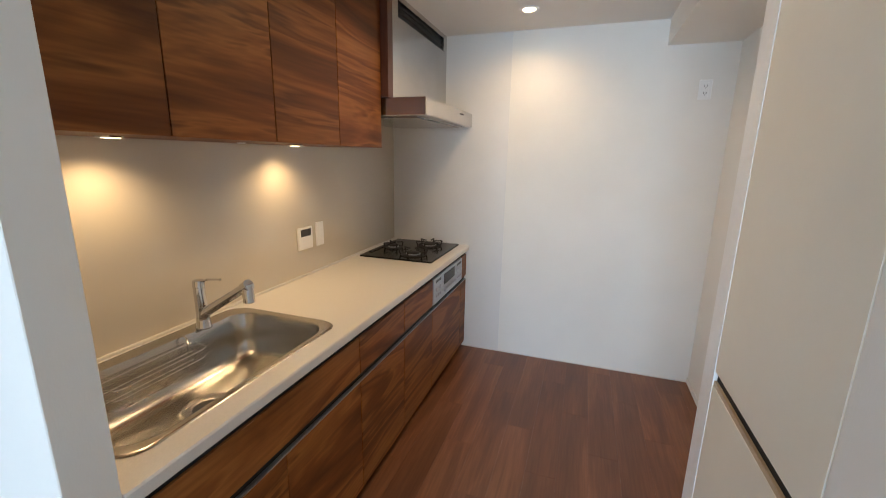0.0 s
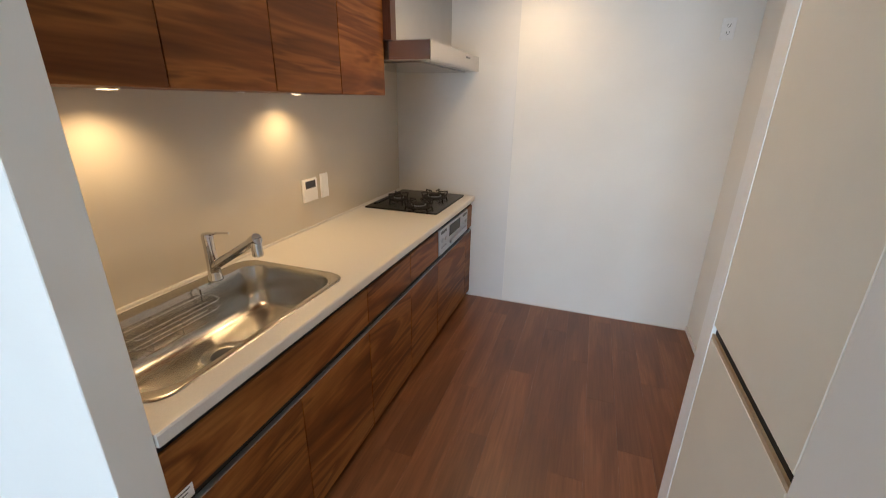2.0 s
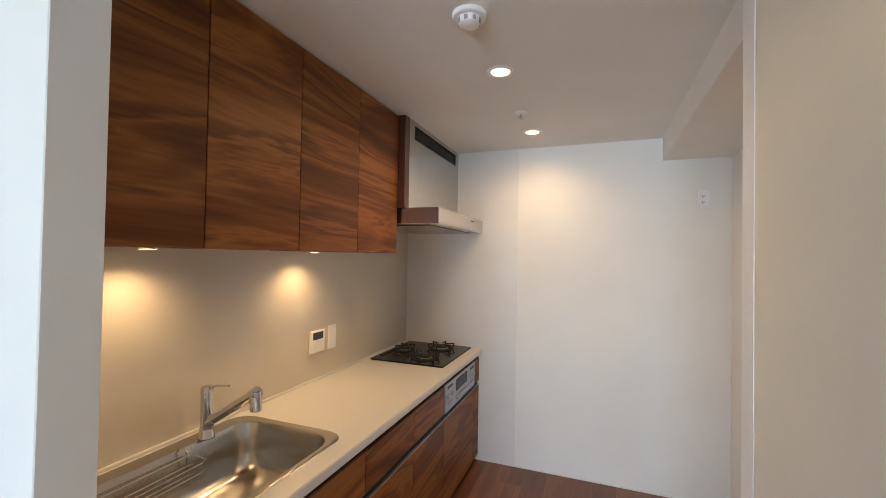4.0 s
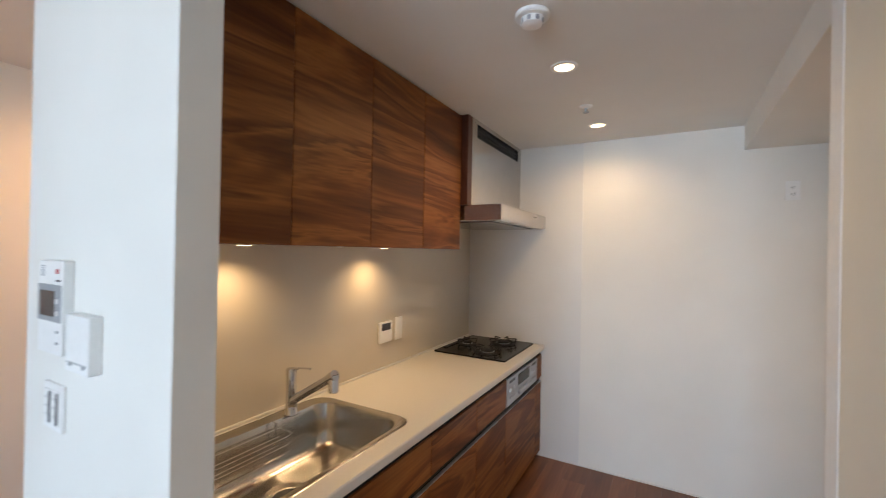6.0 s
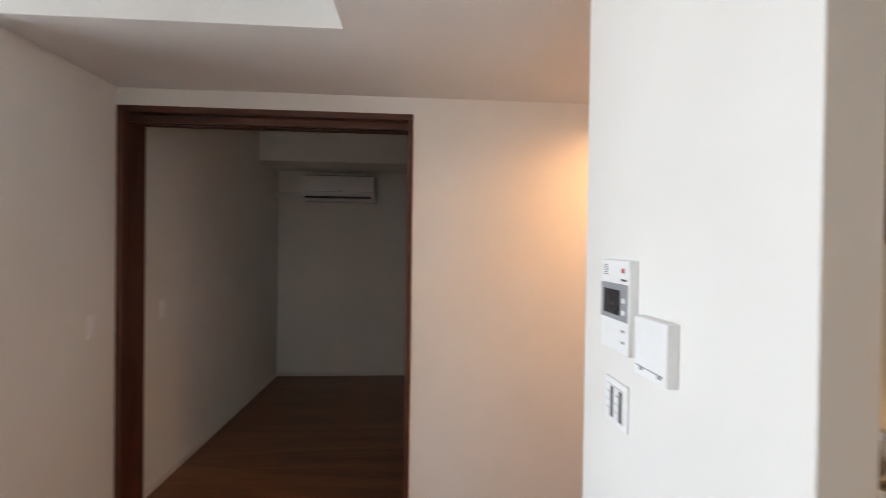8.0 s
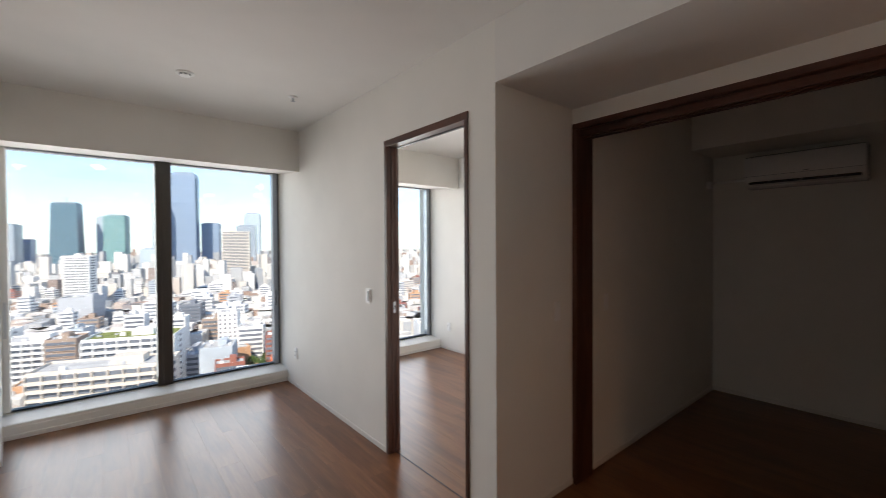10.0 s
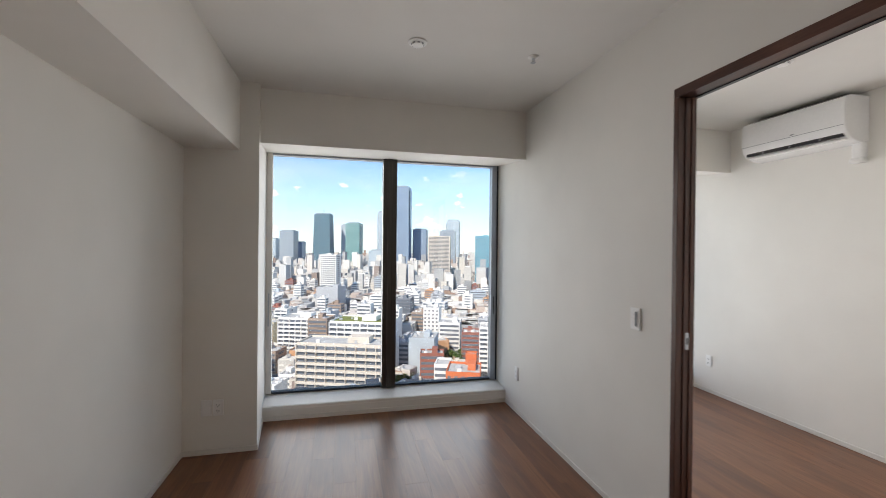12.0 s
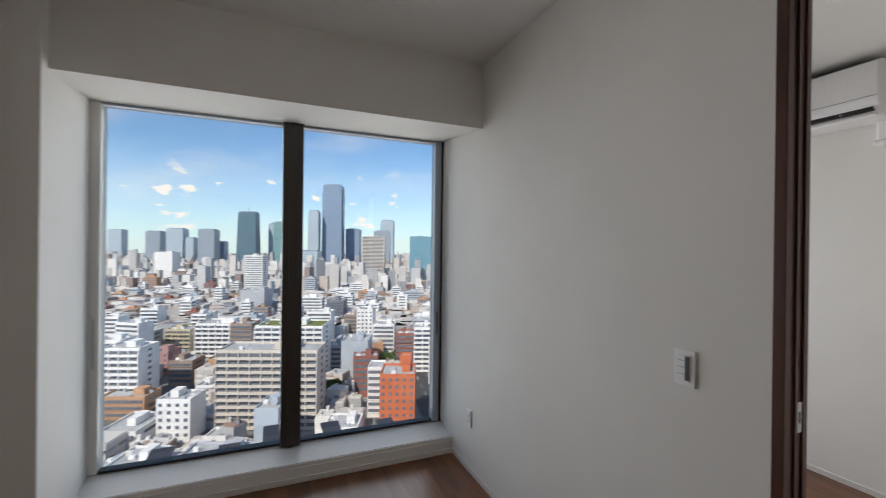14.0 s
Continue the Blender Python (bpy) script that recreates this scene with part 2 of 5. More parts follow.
def add_box(bm, lo, hi, bev=0.0, seg=1):
    x0, y0, z0 = [min(a, b) for a, b in zip(lo, hi)]
    x1, y1, z1 = [max(a, b) for a, b in zip(lo, hi)]
    v = [bm.verts.new(c) for c in ((x0, y0, z0), (x1, y0, z0), (x1, y1, z0), (x0, y1, z0), (x0, y0, z1), (x1, y0, z1), (x1, y1, z1), (x0, y1, z1))]
    f = [bm.faces.new([v[i] for i in q]) for q in ((3, 2, 1, 0), (4, 5, 6, 7), (0, 1, 5, 4), (1, 2, 6, 5), (2, 3, 7, 6), (3, 0, 4, 7))]
    if bev:
        ed = list({e for q in f for e in q.edges})
        bmesh.ops.bevel(bm, geom=ed, offset=bev, segments=seg, affect="EDGES", profile=0.6)
    return bm


def box(lo, hi, bev=0.0, seg=1):
    return add_box(bmesh.new(), lo, hi, bev, seg)


def boxes(*pairs, bev=0.0):
    bm = bmesh.new()
    for lo, hi in pairs:
        add_box(bm, lo, hi, bev)
    return bm


def add_tube(bm, a, b, r0, r1=None, n=16, caps=True):
    """A round bar from a to b."""
    r1 = r0 if r1 is None else r1
    a, b = Vector(a), Vector(b)
    q = (b - a).to_track_quat("Z", "Y")
    ring = []
    for c, r in ((a, r0), (b, r1)):
        ring.append([bm.verts.new(c + q @ Vector((math.cos(2 * math.pi * k / n) * r, math.sin(2 * math.pi * k / n) * r, 0))) for k in range(n)])
    for k in range(n):
        bm.faces.new((ring[0][k], ring[0][(k + 1) % n], ring[1][(k + 1) % n], ring[1][k]))
    if caps:
        bm.faces.new(ring[0][::-1])
        bm.faces.new(ring[1])
    return bm


def tube(a, b, r0, r1=None, n=16):
    return add_tube(bmesh.new(), a, b, r0, r1, n)


def lathe(profile, centre, n=32, up=1):
    """A turned shape about the vertical through centre; profile: (radius, height) pairs."""
    bm = bmesh.new()
    rings = []
    for r, h in profile:
        rings.append([bm.verts.new((centre[0] + max(r, 1e-4) * math.cos(2 * math.pi * k / n), centre[1] + max(r, 1e-4) * math.sin(2 * math.pi * k / n), centre[2] + h * up)) for k in range(n)])
    for a, b in zip(rings, rings[1:]):
        for k in range(n):
            bm.faces.new((a[k], a[(k + 1) % n], b[(k + 1) % n], b[k]))
    bm.faces.new(rings[0][::-1])
    bm.faces.new(rings[-1])
    bmesh.ops.recalc_face_normals(bm, faces=bm.faces)
    return bm


def rod(points, r, n=8):
    """A bent wire through points."""
    bm = bmesh.new()
    for a, b in zip(points, points[1:]):
        add_tube(bm, a, b, r, r, n)
    return bm


def thing(name, place=(0, 0, 0), label="", category="", group="", kind=""):
    ob = new(name)
    ob.location = place
    ob.empty_display_size = 0.05
    return tagged(ob, label, category, group, kind)


def structure(name, bm, material, label=""):
    return tagged(finish(name, bm, material), label, "", "", "structure")


# ---- plan ----
XE_K, XE_L = 0.815, 0.752        # east wall in the kitchen and in the living room
YB = 3.032                       # kitchen back wall
XS = -1.455                      # splashback
XW1, XW3 = -1.905, -2.612        # living room west wall; hall west wall
YR = -1.814                      # recess beside the hall
ZK, ZL = 2.375, 2.70             # low ceiling; living room ceiling
YF = -0.49                       # edge of the low ceiling
YG = -5.245                      # window glass
YLN, ZLN = -4.582, 2.286         # window lintel
YSILL, ZSILL = -4.994, 0.116
COLX, COLY, WX1 = 0.256, -4.486, 0.334
ZW0, ZW1 = 0.150, 2.350
TOP = 3.0

# walls
structure("wall_kitchen_back", box((-1.60, YB, 0), (1.0, YB + 0.15, TOP)), PAPER, "white wallpapered wall at the end of the kitchen")
tagged(structure("wall_panel", box((XS, YB - 0.004, 0.0), (-0.543, YB, ZK - 0.002)), PANEL), "smooth white fireproof panel beside the cooker", "", "", "structure")
structure("wall_east_kitchen", box((XE_K, 0.34, 0), (1.0, YB, TOP)), PAPER, "white wallpapered kitchen side wall")
structure("wall_east_living", box((XE_L, COLY - 1.1, 0), (1.0, 0.34, TOP)), PAPER, "white wallpapered living room wall")
structure("wall_splash", box((-1.574, 0.435, 0), (XS - 0.006, YB, TOP)), PAPER, "white wall between kitchen and hall")
structure("splashback", box((XS - 0.006, 0.436, 0.84), (XS, YB - 0.004, 1.762)), SPLASH, "glossy beige splashback panel behind the worktop")
structure("wall_wing", box((-1.574, 0.343, 0), (-0.816, 0.435, TOP), 0.002), PAPER, "white wing wall at the end of the worktop")
structure("wall_hall_end", box((-2.9, YB, 0), (-1.60, YB + 0.15, TOP)), PAPER)
D1A, D1B, D1Z = -2.903, -2.019, 2.277
structure("wall_west_living", boxes(((XW1 - 0.09, YG - 0.07, 0), (XW1, D1A, TOP)), ((XW1 - 0.09, D1B, 0), (XW1, YR, TOP)), ((XW1 - 0.09, D1A, D1Z), (XW1, D1B, TOP))), PAPER, "white wall with a doorway to the bright bedroom")
structure("wall_recess", box((-5.4, YR - 0.12, 0), (XW1 - 0.09, YR, TOP)), PAPER, "white wall between the two side rooms")
D2A, D2B, D2Z = YR, -0.226, 2.279
structure("wall_hall_west", boxes(((XW3 - 0.18, D2B, 0), (XW3, YB, TOP)), ((XW3 - 0.18, D2A, D2Z), (XW3, D2B, TOP))), PAPER, "white hall wall with a wide doorway to the dark room")
structure("wall_dark_room_back", box((-5.4, YR, 0), (-5.178, 1.2, TOP)), PAPER)
structure("wall_dark_room_side", box((-5.4, 0.9, 0), (XW3 - 0.18, 1.05, TOP)), PAPER)
structure("wall_bedroom_west", box((-4.4, YG - 0.25, 0), (-4.13, YR - 0.12, TOP)), PAPER)
col = bmesh.new()
corner = [(COLX, COLY), (XE_L, COLY), (XE_L, YG - 0.25), (WX1, YG - 0.25), (WX1, YG + 0.05)]
c_lo = [col.verts.new((x, y, 0)) for x, y in corner]
c_hi = [col.verts.new((x, y, TOP)) for x, y in corner]
col.faces.new(c_lo)
col.faces.new(c_hi[::-1])
for k in range(5):
    col.faces.new((c_lo[k], c_lo[(k + 1) % 5], c_hi[(k + 1) % 5], c_hi[k]))
bmesh.ops.recalc_face_normals(col, faces=col.faces)
structure("column", col, PAPER, "white boxed column beside the window")
structure("wall_entry", box((0.346, 0.34, 0), (XE_K, 0.585, TOP)), PAPER, "white wall beside the tall cupboard")

# window walls
def lintel(name, x0, x1):
    bm = bmesh.new()
    prof = [(YLN, ZLN), (YLN, TOP), (YG - 0.055, TOP), (YG - 0.055, ZW1), (YG + 0.05, ZW1)]
    a = [bm.verts.new((x0, y, z)) for y, z in prof]
    b = [bm.verts.new((x1, y, z)) for y, z in prof]
    bm.faces.new(a)
    bm.faces.new(b[::-1])
    for k in range(len(prof)):
        bm.faces.new((a[k], b[k], b[(k + 1) % 5], a[(k + 1) % 5]))
    bmesh.ops.recalc_face_normals(bm, faces=bm.faces)
    return structure(name, bm, PAPER, "white dropped beam over the window")


lintel("window_lintel", XW1, WX1)
lintel("window_lintel", -4.13, XW1 - 0.09)


def sill(name, x0, x1):
    structure(name, boxes(((x0, YSILL, 0), (x1, YG - 0.06, ZSILL - 0.022)), ((x0, YSILL - 0.004, ZSILL - 0.022), (x1, YG - 0.06, ZSILL))), PAPER, "low white window ledge")
    board = box((x0, YG - 0.05, ZSILL + 0.001), (x1, YSILL - 0.012, ZW0))
    for v in board.verts:
        if v.co.y > YG and v.co.z > ZSILL + 0.002:
            v.co.z = ZSILL + 0.004
    structure(name + "_board", board, TRIM, "pale window board sloping to the room")


sill("window_ledge", XW1, WX1)
sill("window_ledge", -4.13, XW1 - 0.09)

# ceilings and beams
structure("ceiling_living", box((-5.4, YG - 0.25, ZL), (1.0, YF, ZL + 0.3)), CEIL, "white living room ceiling")
structure("ceiling_low", boxes(((XW3, YF, ZK), (1.0, YB, ZL + 0.3)), ((XW3, YR, ZK), (XW1, YF, ZL - 0.002))), CEIL, "lower white ceiling over kitchen and hall")
structure("ceiling_dark_room", box((-5.4, YF, ZL), (XW3, 1.05, ZL + 0.3)), CEIL)
structure("beam_living", box((0.388, COLY, 2.20), (XE_L, YF, ZL)), PAPER, "white boxed ceiling beam along the wall")
structure("beam_kitchen", box((0.420, 1.13, 2.224), (XE_K, YB, ZK)), PAPER, "white boxed ceiling beam along the kitchen wall")
structure("beam_dark_room", box((-5.178, YR, 2.39), (-4.585, 0.9, ZL)), PAPER)


# skirting
def skirting(name, lo, hi):
    structure(name, box(lo, hi, 0.002), TRIM, "low white skirting board")


SK = 0.038
skirting("baseboard", (XW1, YSILL, 0), (XW1 + 0.008, D1A, SK))
skirting("baseboard", (XW1, D1B, 0), (XW1 + 0.008, YR, SK))
skirting("baseboard", (XW1 + 0.008, YSILL, 0), (0.305, YSILL + 0.008, SK))
sk = bmesh.new()
foot = [(0.314, YSILL + 0.004), (COLX, COLY), (COLX - 0.008, COLY), (0.305, YSILL + 0.004)]
s_lo, s_hi = [sk.verts.new((x, y, 0)) for x, y in foot], [sk.verts.new((x, y, SK)) for x, y in foot]
sk.faces.new(s_lo)
sk.faces.new(s_hi[::-1])
for k in range(4):
    sk.faces.new((s_lo[k], s_lo[(k + 1) % 4], s_hi[(k + 1) % 4], s_hi[k]))
bmesh.ops.recalc_face_normals(sk, faces=sk.faces)
structure("baseboard", sk, TRIM, "low white skirting board")
skirting("baseboard", (COLX - 0.008, COLY, 0), (XE_L - 0.008, COLY + 0.008, SK))
skirting("baseboard", (XE_L - 0.008, COLY, 0), (XE_L, 0.34, SK))
skirting("baseboard", (-4.13, YSILL, 0), (-4.122, YR - 0.12, SK))
skirting("baseboard", (-4.122, YSILL, 0), (XW1 - 0.09, YSILL + 0.008, SK))
skirting("baseboard", (XW3, D2B, 0), (XW3 + 0.008, YB, SK))
skirting("baseboard", (XW3, YR, 0), (XW1 + 0.008, YR + 0.008, SK))
skirting("baseboard", (XE_K - 0.008, 1.13, 0), (XE_K, YB, SK))
skirting("baseboard", (-0.86, YB - 0.006, 0), (XE_K - 0.008, YB, 0.012))
skirting("baseboard", (-5.178, YR, 0), (XW3 - 0.18, YR + 0.008, SK))
skirting("baseboard", (-5.178, YR + 0.008, 0), (-5.17, 0.9, SK))

# floor slab
floor = structure("floor", box((-5.4, YG - 0.06, -0.25), (1.0, YB + 0.15, -0.011)), KICK, "reddish brown wooden plank floor")


# doorways
def doorway(name, y0, y1, ztop, x_in, x_out, label, head=0.05, side=0.035):
    d = thing(name, ((x_in + x_out) / 2, (y0 + y1) / 2, 0), label, "", "", "structure")
    ox, oy = d.location.x, d.location.y
    for a, b in ((y0, y0 + side), (y1 - side, y1)):
        part("jamb", box((x_out - 0.008 - ox, a - oy, 0), (x_in + 0.008 - ox, b - oy, ztop - head), 0.002), FRAME, d)
    part("head", box((x_out - 0.008 - ox, y0 - oy, ztop - head), (x_in + 0.008 - ox, y1 - oy, ztop), 0.002), FRAMEH, d)
    return d, ox, oy


d1, ox, oy = doorway("door_frame_1", D1A, D1B, D1Z, XW1, XW1 - 0.09, "dark brown wooden frame of an open sliding doorway", 0.045, 0.03)
for k in (0.03, 0.066):
    part("stop_strip", box((XW1 - k - 0.010 - ox, D1A + 0.03 - oy, 0), (XW1 - k - ox, D1A + 0.036 - oy, D1Z - 0.045)), FRAME, d1)
part("strike_plate", box((XW1 - 0.064 - ox, D1A + 0.03 - oy, 1.03), (XW1 - 0.042 - ox, D1A + 0.034 - oy, 1.11), 0.001), ALU, d1, "small metal catch plate")
part("strike_hole", box((XW1 - 0.057 - ox, D1A + 0.034 - oy, 1.055), (XW1 - 0.049 - ox, D1A + 0.035 - oy, 1.085)), DARKP, d1)
part("track", box((XW1 - 0.085 - ox, D1A + 0.05 - oy, D1Z - 0.049), (XW1 - 0.065 - ox, D1B - 0.03 - oy, D1Z - 0.0445)), DARKALU, d1)
part("floor_guide", box((XW1 - 0.066 - ox, D1A + 0.03 - oy, 0.0), (XW1 - 0.058 - ox, D1B - 0.03 - oy, 0.002)), DARKALU, d1)
d2, ox, oy = doorway("door_frame_2", D2A + 0.002, D2B, D2Z, XW3, XW3 - 0.18, "dark brown wooden frame of a wide open doorway", 0.035, 0.03)
for k in range(3):
    part("track", box((XW3 - 0.04 - 0.045 * k - 0.02 - ox, D2A + 0.03 - oy, D2Z - 0.075), (XW3 - 0.04 - 0.045 * k - ox, D2B - 0.03 - oy, D2Z - 0.035)), FRAMEH, d2)


structure("window_reveal_strip", box((XW1 + 0.0005, YG - 0.05, ZW0), (XW1 + 0.0118, YG + 0.036, ZW1)), TRIM, "narrow white strip between wall and window")


# windows
def window(name, x0, x1, mull, label):
    w = thing(name, ((x0 + x1) / 2, YG, ZW0), label, "", "", "structure")
    ox, oy, oz = w.location
    z1 = ZW1
    part("frame_side", box((x0 + 0.012 - ox, -0.05, 0), (x0 + 0.066 - ox, 0.025, z1 - oz), 0.003), SKYALU, w, "pale metal side frame with reflected sky blue in its colour")
    part("frame_gasket", box((x0 - ox, -0.05, 0), (x0 + 0.0118 - ox, 0.034, z1 - oz)), DARKALU, w)
    part("frame_side", box((x1 - 0.05 - ox, -0.03, 0), (x1 - ox, 0.012, z1 - oz), 0.003), TRIM, w, "pale side frame")
    part("frame_head", box((x0 + 0.0665 - ox, -0.05, z1 - oz - 0.016), (x1 - 0.05 - ox, 0.012, z1 - oz)), SKYALU, w)
    part("frame_sill", box((x0 + 0.0665 - ox, -0.05, 0), (x1 - 0.05 - ox, 0.012, 0.014)), DARKALU, w)
    part("mullion", box((mull - 0.066 - ox, -0.09, 0.001), (mull + 0.066 - ox, 0.055, z1 - oz - 0.001), 0.004), MULLALU, w, "wide dark metal mullion")
    part("mullion_cap", box((mull - 0.022 - ox, 0.055, 0.001), (mull + 0.022 - ox, 0.068, z1 - oz - 0.001), 0.003), MULLALU, w)
    for a, b in ((x0 + 0.0665, mull - 0.066), (mull + 0.066, x1 - 0.05)):
        p = part("pane", box((a - ox, -0.006, 0.014), (b - ox, 0.006, z1 - oz - 0.016)), GLASS, w, "clear window glass")
        p.visible_shadow = False
    part("latch", box((x0 + 0.034 - ox, 0.025, 0.68), (x0 + 0.042 - ox, 0.030, 0.86), 0.002), DARKALU, w)
    part("latch", box((x1 - 0.03 - ox, 0.012, 0.62), (x1 - 0.018 - ox, 0.018, 0.92), 0.002), ALU, w)
    return w


window("window_1", XW1 + 0.012, WX1, -0.782, "tall two-pane window with a dark mullion over the city")
window("window_2", -4.122, XW1 - 0.09, -2.95, "tall two-pane bedroom window")
structure("wall_below_window", box((-5.4, YG - 0.16, -3.0), (1.0, YG - 0.06, 0.05)), TRIM)
structure("wall_above_window", box((-5.4, YG - 0.35, ZW1 + 0.09), (1.0, YG - 0.25, 3.6)), TRIM)
# unseen slab and walls added round the flat to block outdoor light
structure("light_block_slab", box((-5.5, YG - 0.35, ZL + 0.3), (1.1, YB + 0.3, ZL + 0.6)), TRIM)
structure("light_block_west", box((-5.5, YG - 0.35, -0.25), (-5.4, YB + 0.15, TOP)), TRIM)
structure("light_block_north", box((-5.5, YB + 0.15, -0.25), (1.1, YB + 0.25, TOP)), TRIM)
structure("light_block_south", box((-5.4, YG - 0.25, 0), (-4.4, YG - 0.1, TOP)), TRIM)

# ---- kitchen ----


def rounded(x0, y0, x1, y1, r, z, k=8):
    """Points round a rectangle with rounded corners, counter-clockwise."""
    pts = []
    for cx, cy, a0 in ((x1 - r, y1 - r, 0), (x0 + r, y1 - r, 90), (x0 + r, y0 + r, 180), (x1 - r, y0 + r, 270)):
        for i in range(k + 1):
            a = radians(a0 + 90 * i / k)
            pts.append((cx + r * math.cos(a), cy + r * math.sin(a), z))
    return pts


def loft(loops, close_top=False, close_bottom=False):
    bm = bmesh.new()
    rings = [[bm.verts.new(p) for p in lp] for lp in loops]
    n = len(rings[0])
    for a, b in zip(rings, rings[1:]):
        for i in range(n):
            bm.faces.new((a[i], a[(i + 1) % n], b[(i + 1) % n], b[i]))
    if close_top:
        bm.faces.new(rings[0])
    if close_bottom:
        bm.faces.new(rings[-1])
    bmesh.ops.recalc_face_normals(bm, faces=bm.faces)
    return bm


CF, CT = -0.809, 0.853            # worktop front, top
CY0 = 0.437
SX0, SX1, SY0, SY1 = -1.428, -0.890, 0.490, 1.337

# worktop with a hole for the sink
worktop = thing("worktop", (0, 0, 0), "long white stone worktop on the walnut base cabinets", "worktop")
part("slab", loft([rounded(SX0 + 0.02, SY0 + 0.02, SX1 - 0.02, SY1 - 0.02, 0.07, CT - 0.04), rounded(SX0 + 0.02, SY0 + 0.02, SX1 - 0.02, SY1 - 0.02, 0.07, CT),
                              rounded(XS + 0.001, CY0, CF - 0.004, YB - 0.005, 0.0005, CT), rounded(XS + 0.001, CY0, CF, YB - 0.005, 0.0005, CT - 0.005),
                              rounded(XS + 0.001, CY0, CF, YB - 0.005, 0.0005, CT - 0.035), rounded(XS + 0.001, CY0, CF - 0.02, YB - 0.005, 0.0005, CT - 0.04),
                              rounded(SX0 + 0.02, SY0 + 0.02, SX1 - 0.02, SY1 - 0.02, 0.07, CT - 0.04)]), QUARTZ, worktop)
part("rear_upstand", box((XS + 0.001, CY0, CT), (XS + 0.012, YB - 0.006, CT + 0.012), 0.002), QUARTZ, worktop)

# sink
sink = thing("sink", (-1.15, 0.91, CT), "brushed stainless steel sink let into the white worktop", "sink")


def rel(pts, c):
    return [(p[0] - c[0], p[1] - c[1], p[2] - c[2]) for p in pts]


sc = (-1.15, 0.91, CT)
bx0, bx1, by0, by1 = -1.372, -0.922, 0.515, 1.300
loops = [rounded(SX0, SY0, SX1, SY1, 0.075, CT + 0.001), rounded(SX0 + 0.004, SY0 + 0.004, SX1 - 0.004, SY1 - 0.004, 0.083, CT + 0.005),
         rounded(SX0 + 0.012, SY0 + 0.012, SX1 - 0.012, SY1 - 0.012, 0.08, CT + 0.004),
         rounded(bx0 - 0.006, by0 - 0.004, bx1 + 0.006, by1 + 0.004, 0.105, CT + 0.002),
         rounded(bx0, by0, bx1, by1, 0.10, CT - 0.008), rounded(bx0 + 0.012, by0 + 0.012, bx1 - 0.012, by1 - 0.012, 0.095, CT - 0.10),
         rounded(bx0 + 0.02, by0 + 0.02, bx1 - 0.02, by1 - 0.02, 0.09, CT - 0.150), rounded(bx0 + 0.045, by0 + 0.045, bx1 - 0.045, by1 - 0.045, 0.07, CT - 0.178),
         rounded(bx0 + 0.075, by0 + 0.085, bx1 - 0.075, by1 - 0.20, 0.06, CT - 0.186), rounded(-1.205, 0.885, -1.125, 0.965, 0.039, CT - 0.194)]


def swell(pts, amount, y_mid, width):
    """The rear wall of the basin bulges forward round the tap."""
    return [(p[0] + amount * max(0.0, min(1.0, (-1.20 - p[0]) / 0.10)) * math.exp(-((p[1] - y_mid) / width) ** 2), p[1], p[2]) for p in pts]


def ripple(pts, amount):
    return [(p[0] + amount * math.sin((p[1] - 0.515) * 9.0) * max(0.0, min(1.0, (-1.15 - p[0]) / 0.08)), p[1], p[2]) for p in pts]


loops = loops[:3] + [swell(lp, 0.050, 1.10, 0.10) for lp in loops[3:7]] + [ripple(swell(lp, 0.035, 1.10, 0.11), 0.022) for lp in loops[7:9]] + loops[9:]
basin = smooth(part("basin", loft([rel(lp, sc) for lp in loops], close_bottom=True), SINKM, sink), 50)
drain = smooth(part("drain", lathe([(0.092, 0.0), (0.092, 0.004), (0.080, 0.006), (0.072, 0.003), (0.055, -0.002), (0.03, -0.004)], (-0.015, 0.015, -0.192), 40), STEEL, sink, "round steel drain basket"), 30)
part("drain_hole", lathe([(0.048, 0), (0.048, 0.0015), (0.01, 0.002)], (-0.015, 0.015, -0.1925), 28), DARKP, drain)

# wire rack hanging in the sink
rack = thing("sink_rack", (-1.318, 0.86, 0.803), "chrome wire rack hanging in the sink", "rack")
for k, z in enumerate((0.03, -0.005, -0.04)):
    w = 0.072 - 0.006 * k
    part("hoop", rod([(-0.018, -0.17, z), (w - 0.01, -0.16, z), (w, -0.14, z), (w, 0.14, z), (w - 0.01, 0.16, z), (-0.018, 0.17, z), (-0.018, -0.17, z)], 0.0022), CHROME, rack)
for y in (-0.11, 0.0, 0.11):
    part("upright", rod([(-0.018, y, -0.045), (0.055, y, -0.045), (0.066, y, 0.032)], 0.0018), CHROME, rack)
for y in (-0.15, 0.15):
    part("hook", rod([(-0.018, y, -0.04), (-0.018, y, 0.052), (-0.040, y, 0.060)], 0.003), CHROME, rack)

# tap
tap = thing("kitchen_tap", (-1.362, 1.108, CT + 0.003), "chrome single-lever kitchen tap behind the sink", "tap")
smooth(part("base", lathe([(0.029, 0), (0.029, 0.006), (0.026, 0.010), (0.0235, 0.046)], (0, 0, 0)), CHROME, tap))
smooth(part("body", tube((0, 0, 0.046), (-0.004, 0, 0.166), 0.0225, 0.0205, 28), CHROME, tap), 40)
smooth(part("spout", tube((0.004, 0, 0.058), (0.236, -0.016, 0.196), 0.0185, 0.0165, 24), CHROME, tap), 40)
smooth(part("spout_collar", tube((0.028, -0.0017, 0.072), (0.036, -0.0022, 0.077), 0.0196, 0.0196, 24), CHROME, tap), 40)
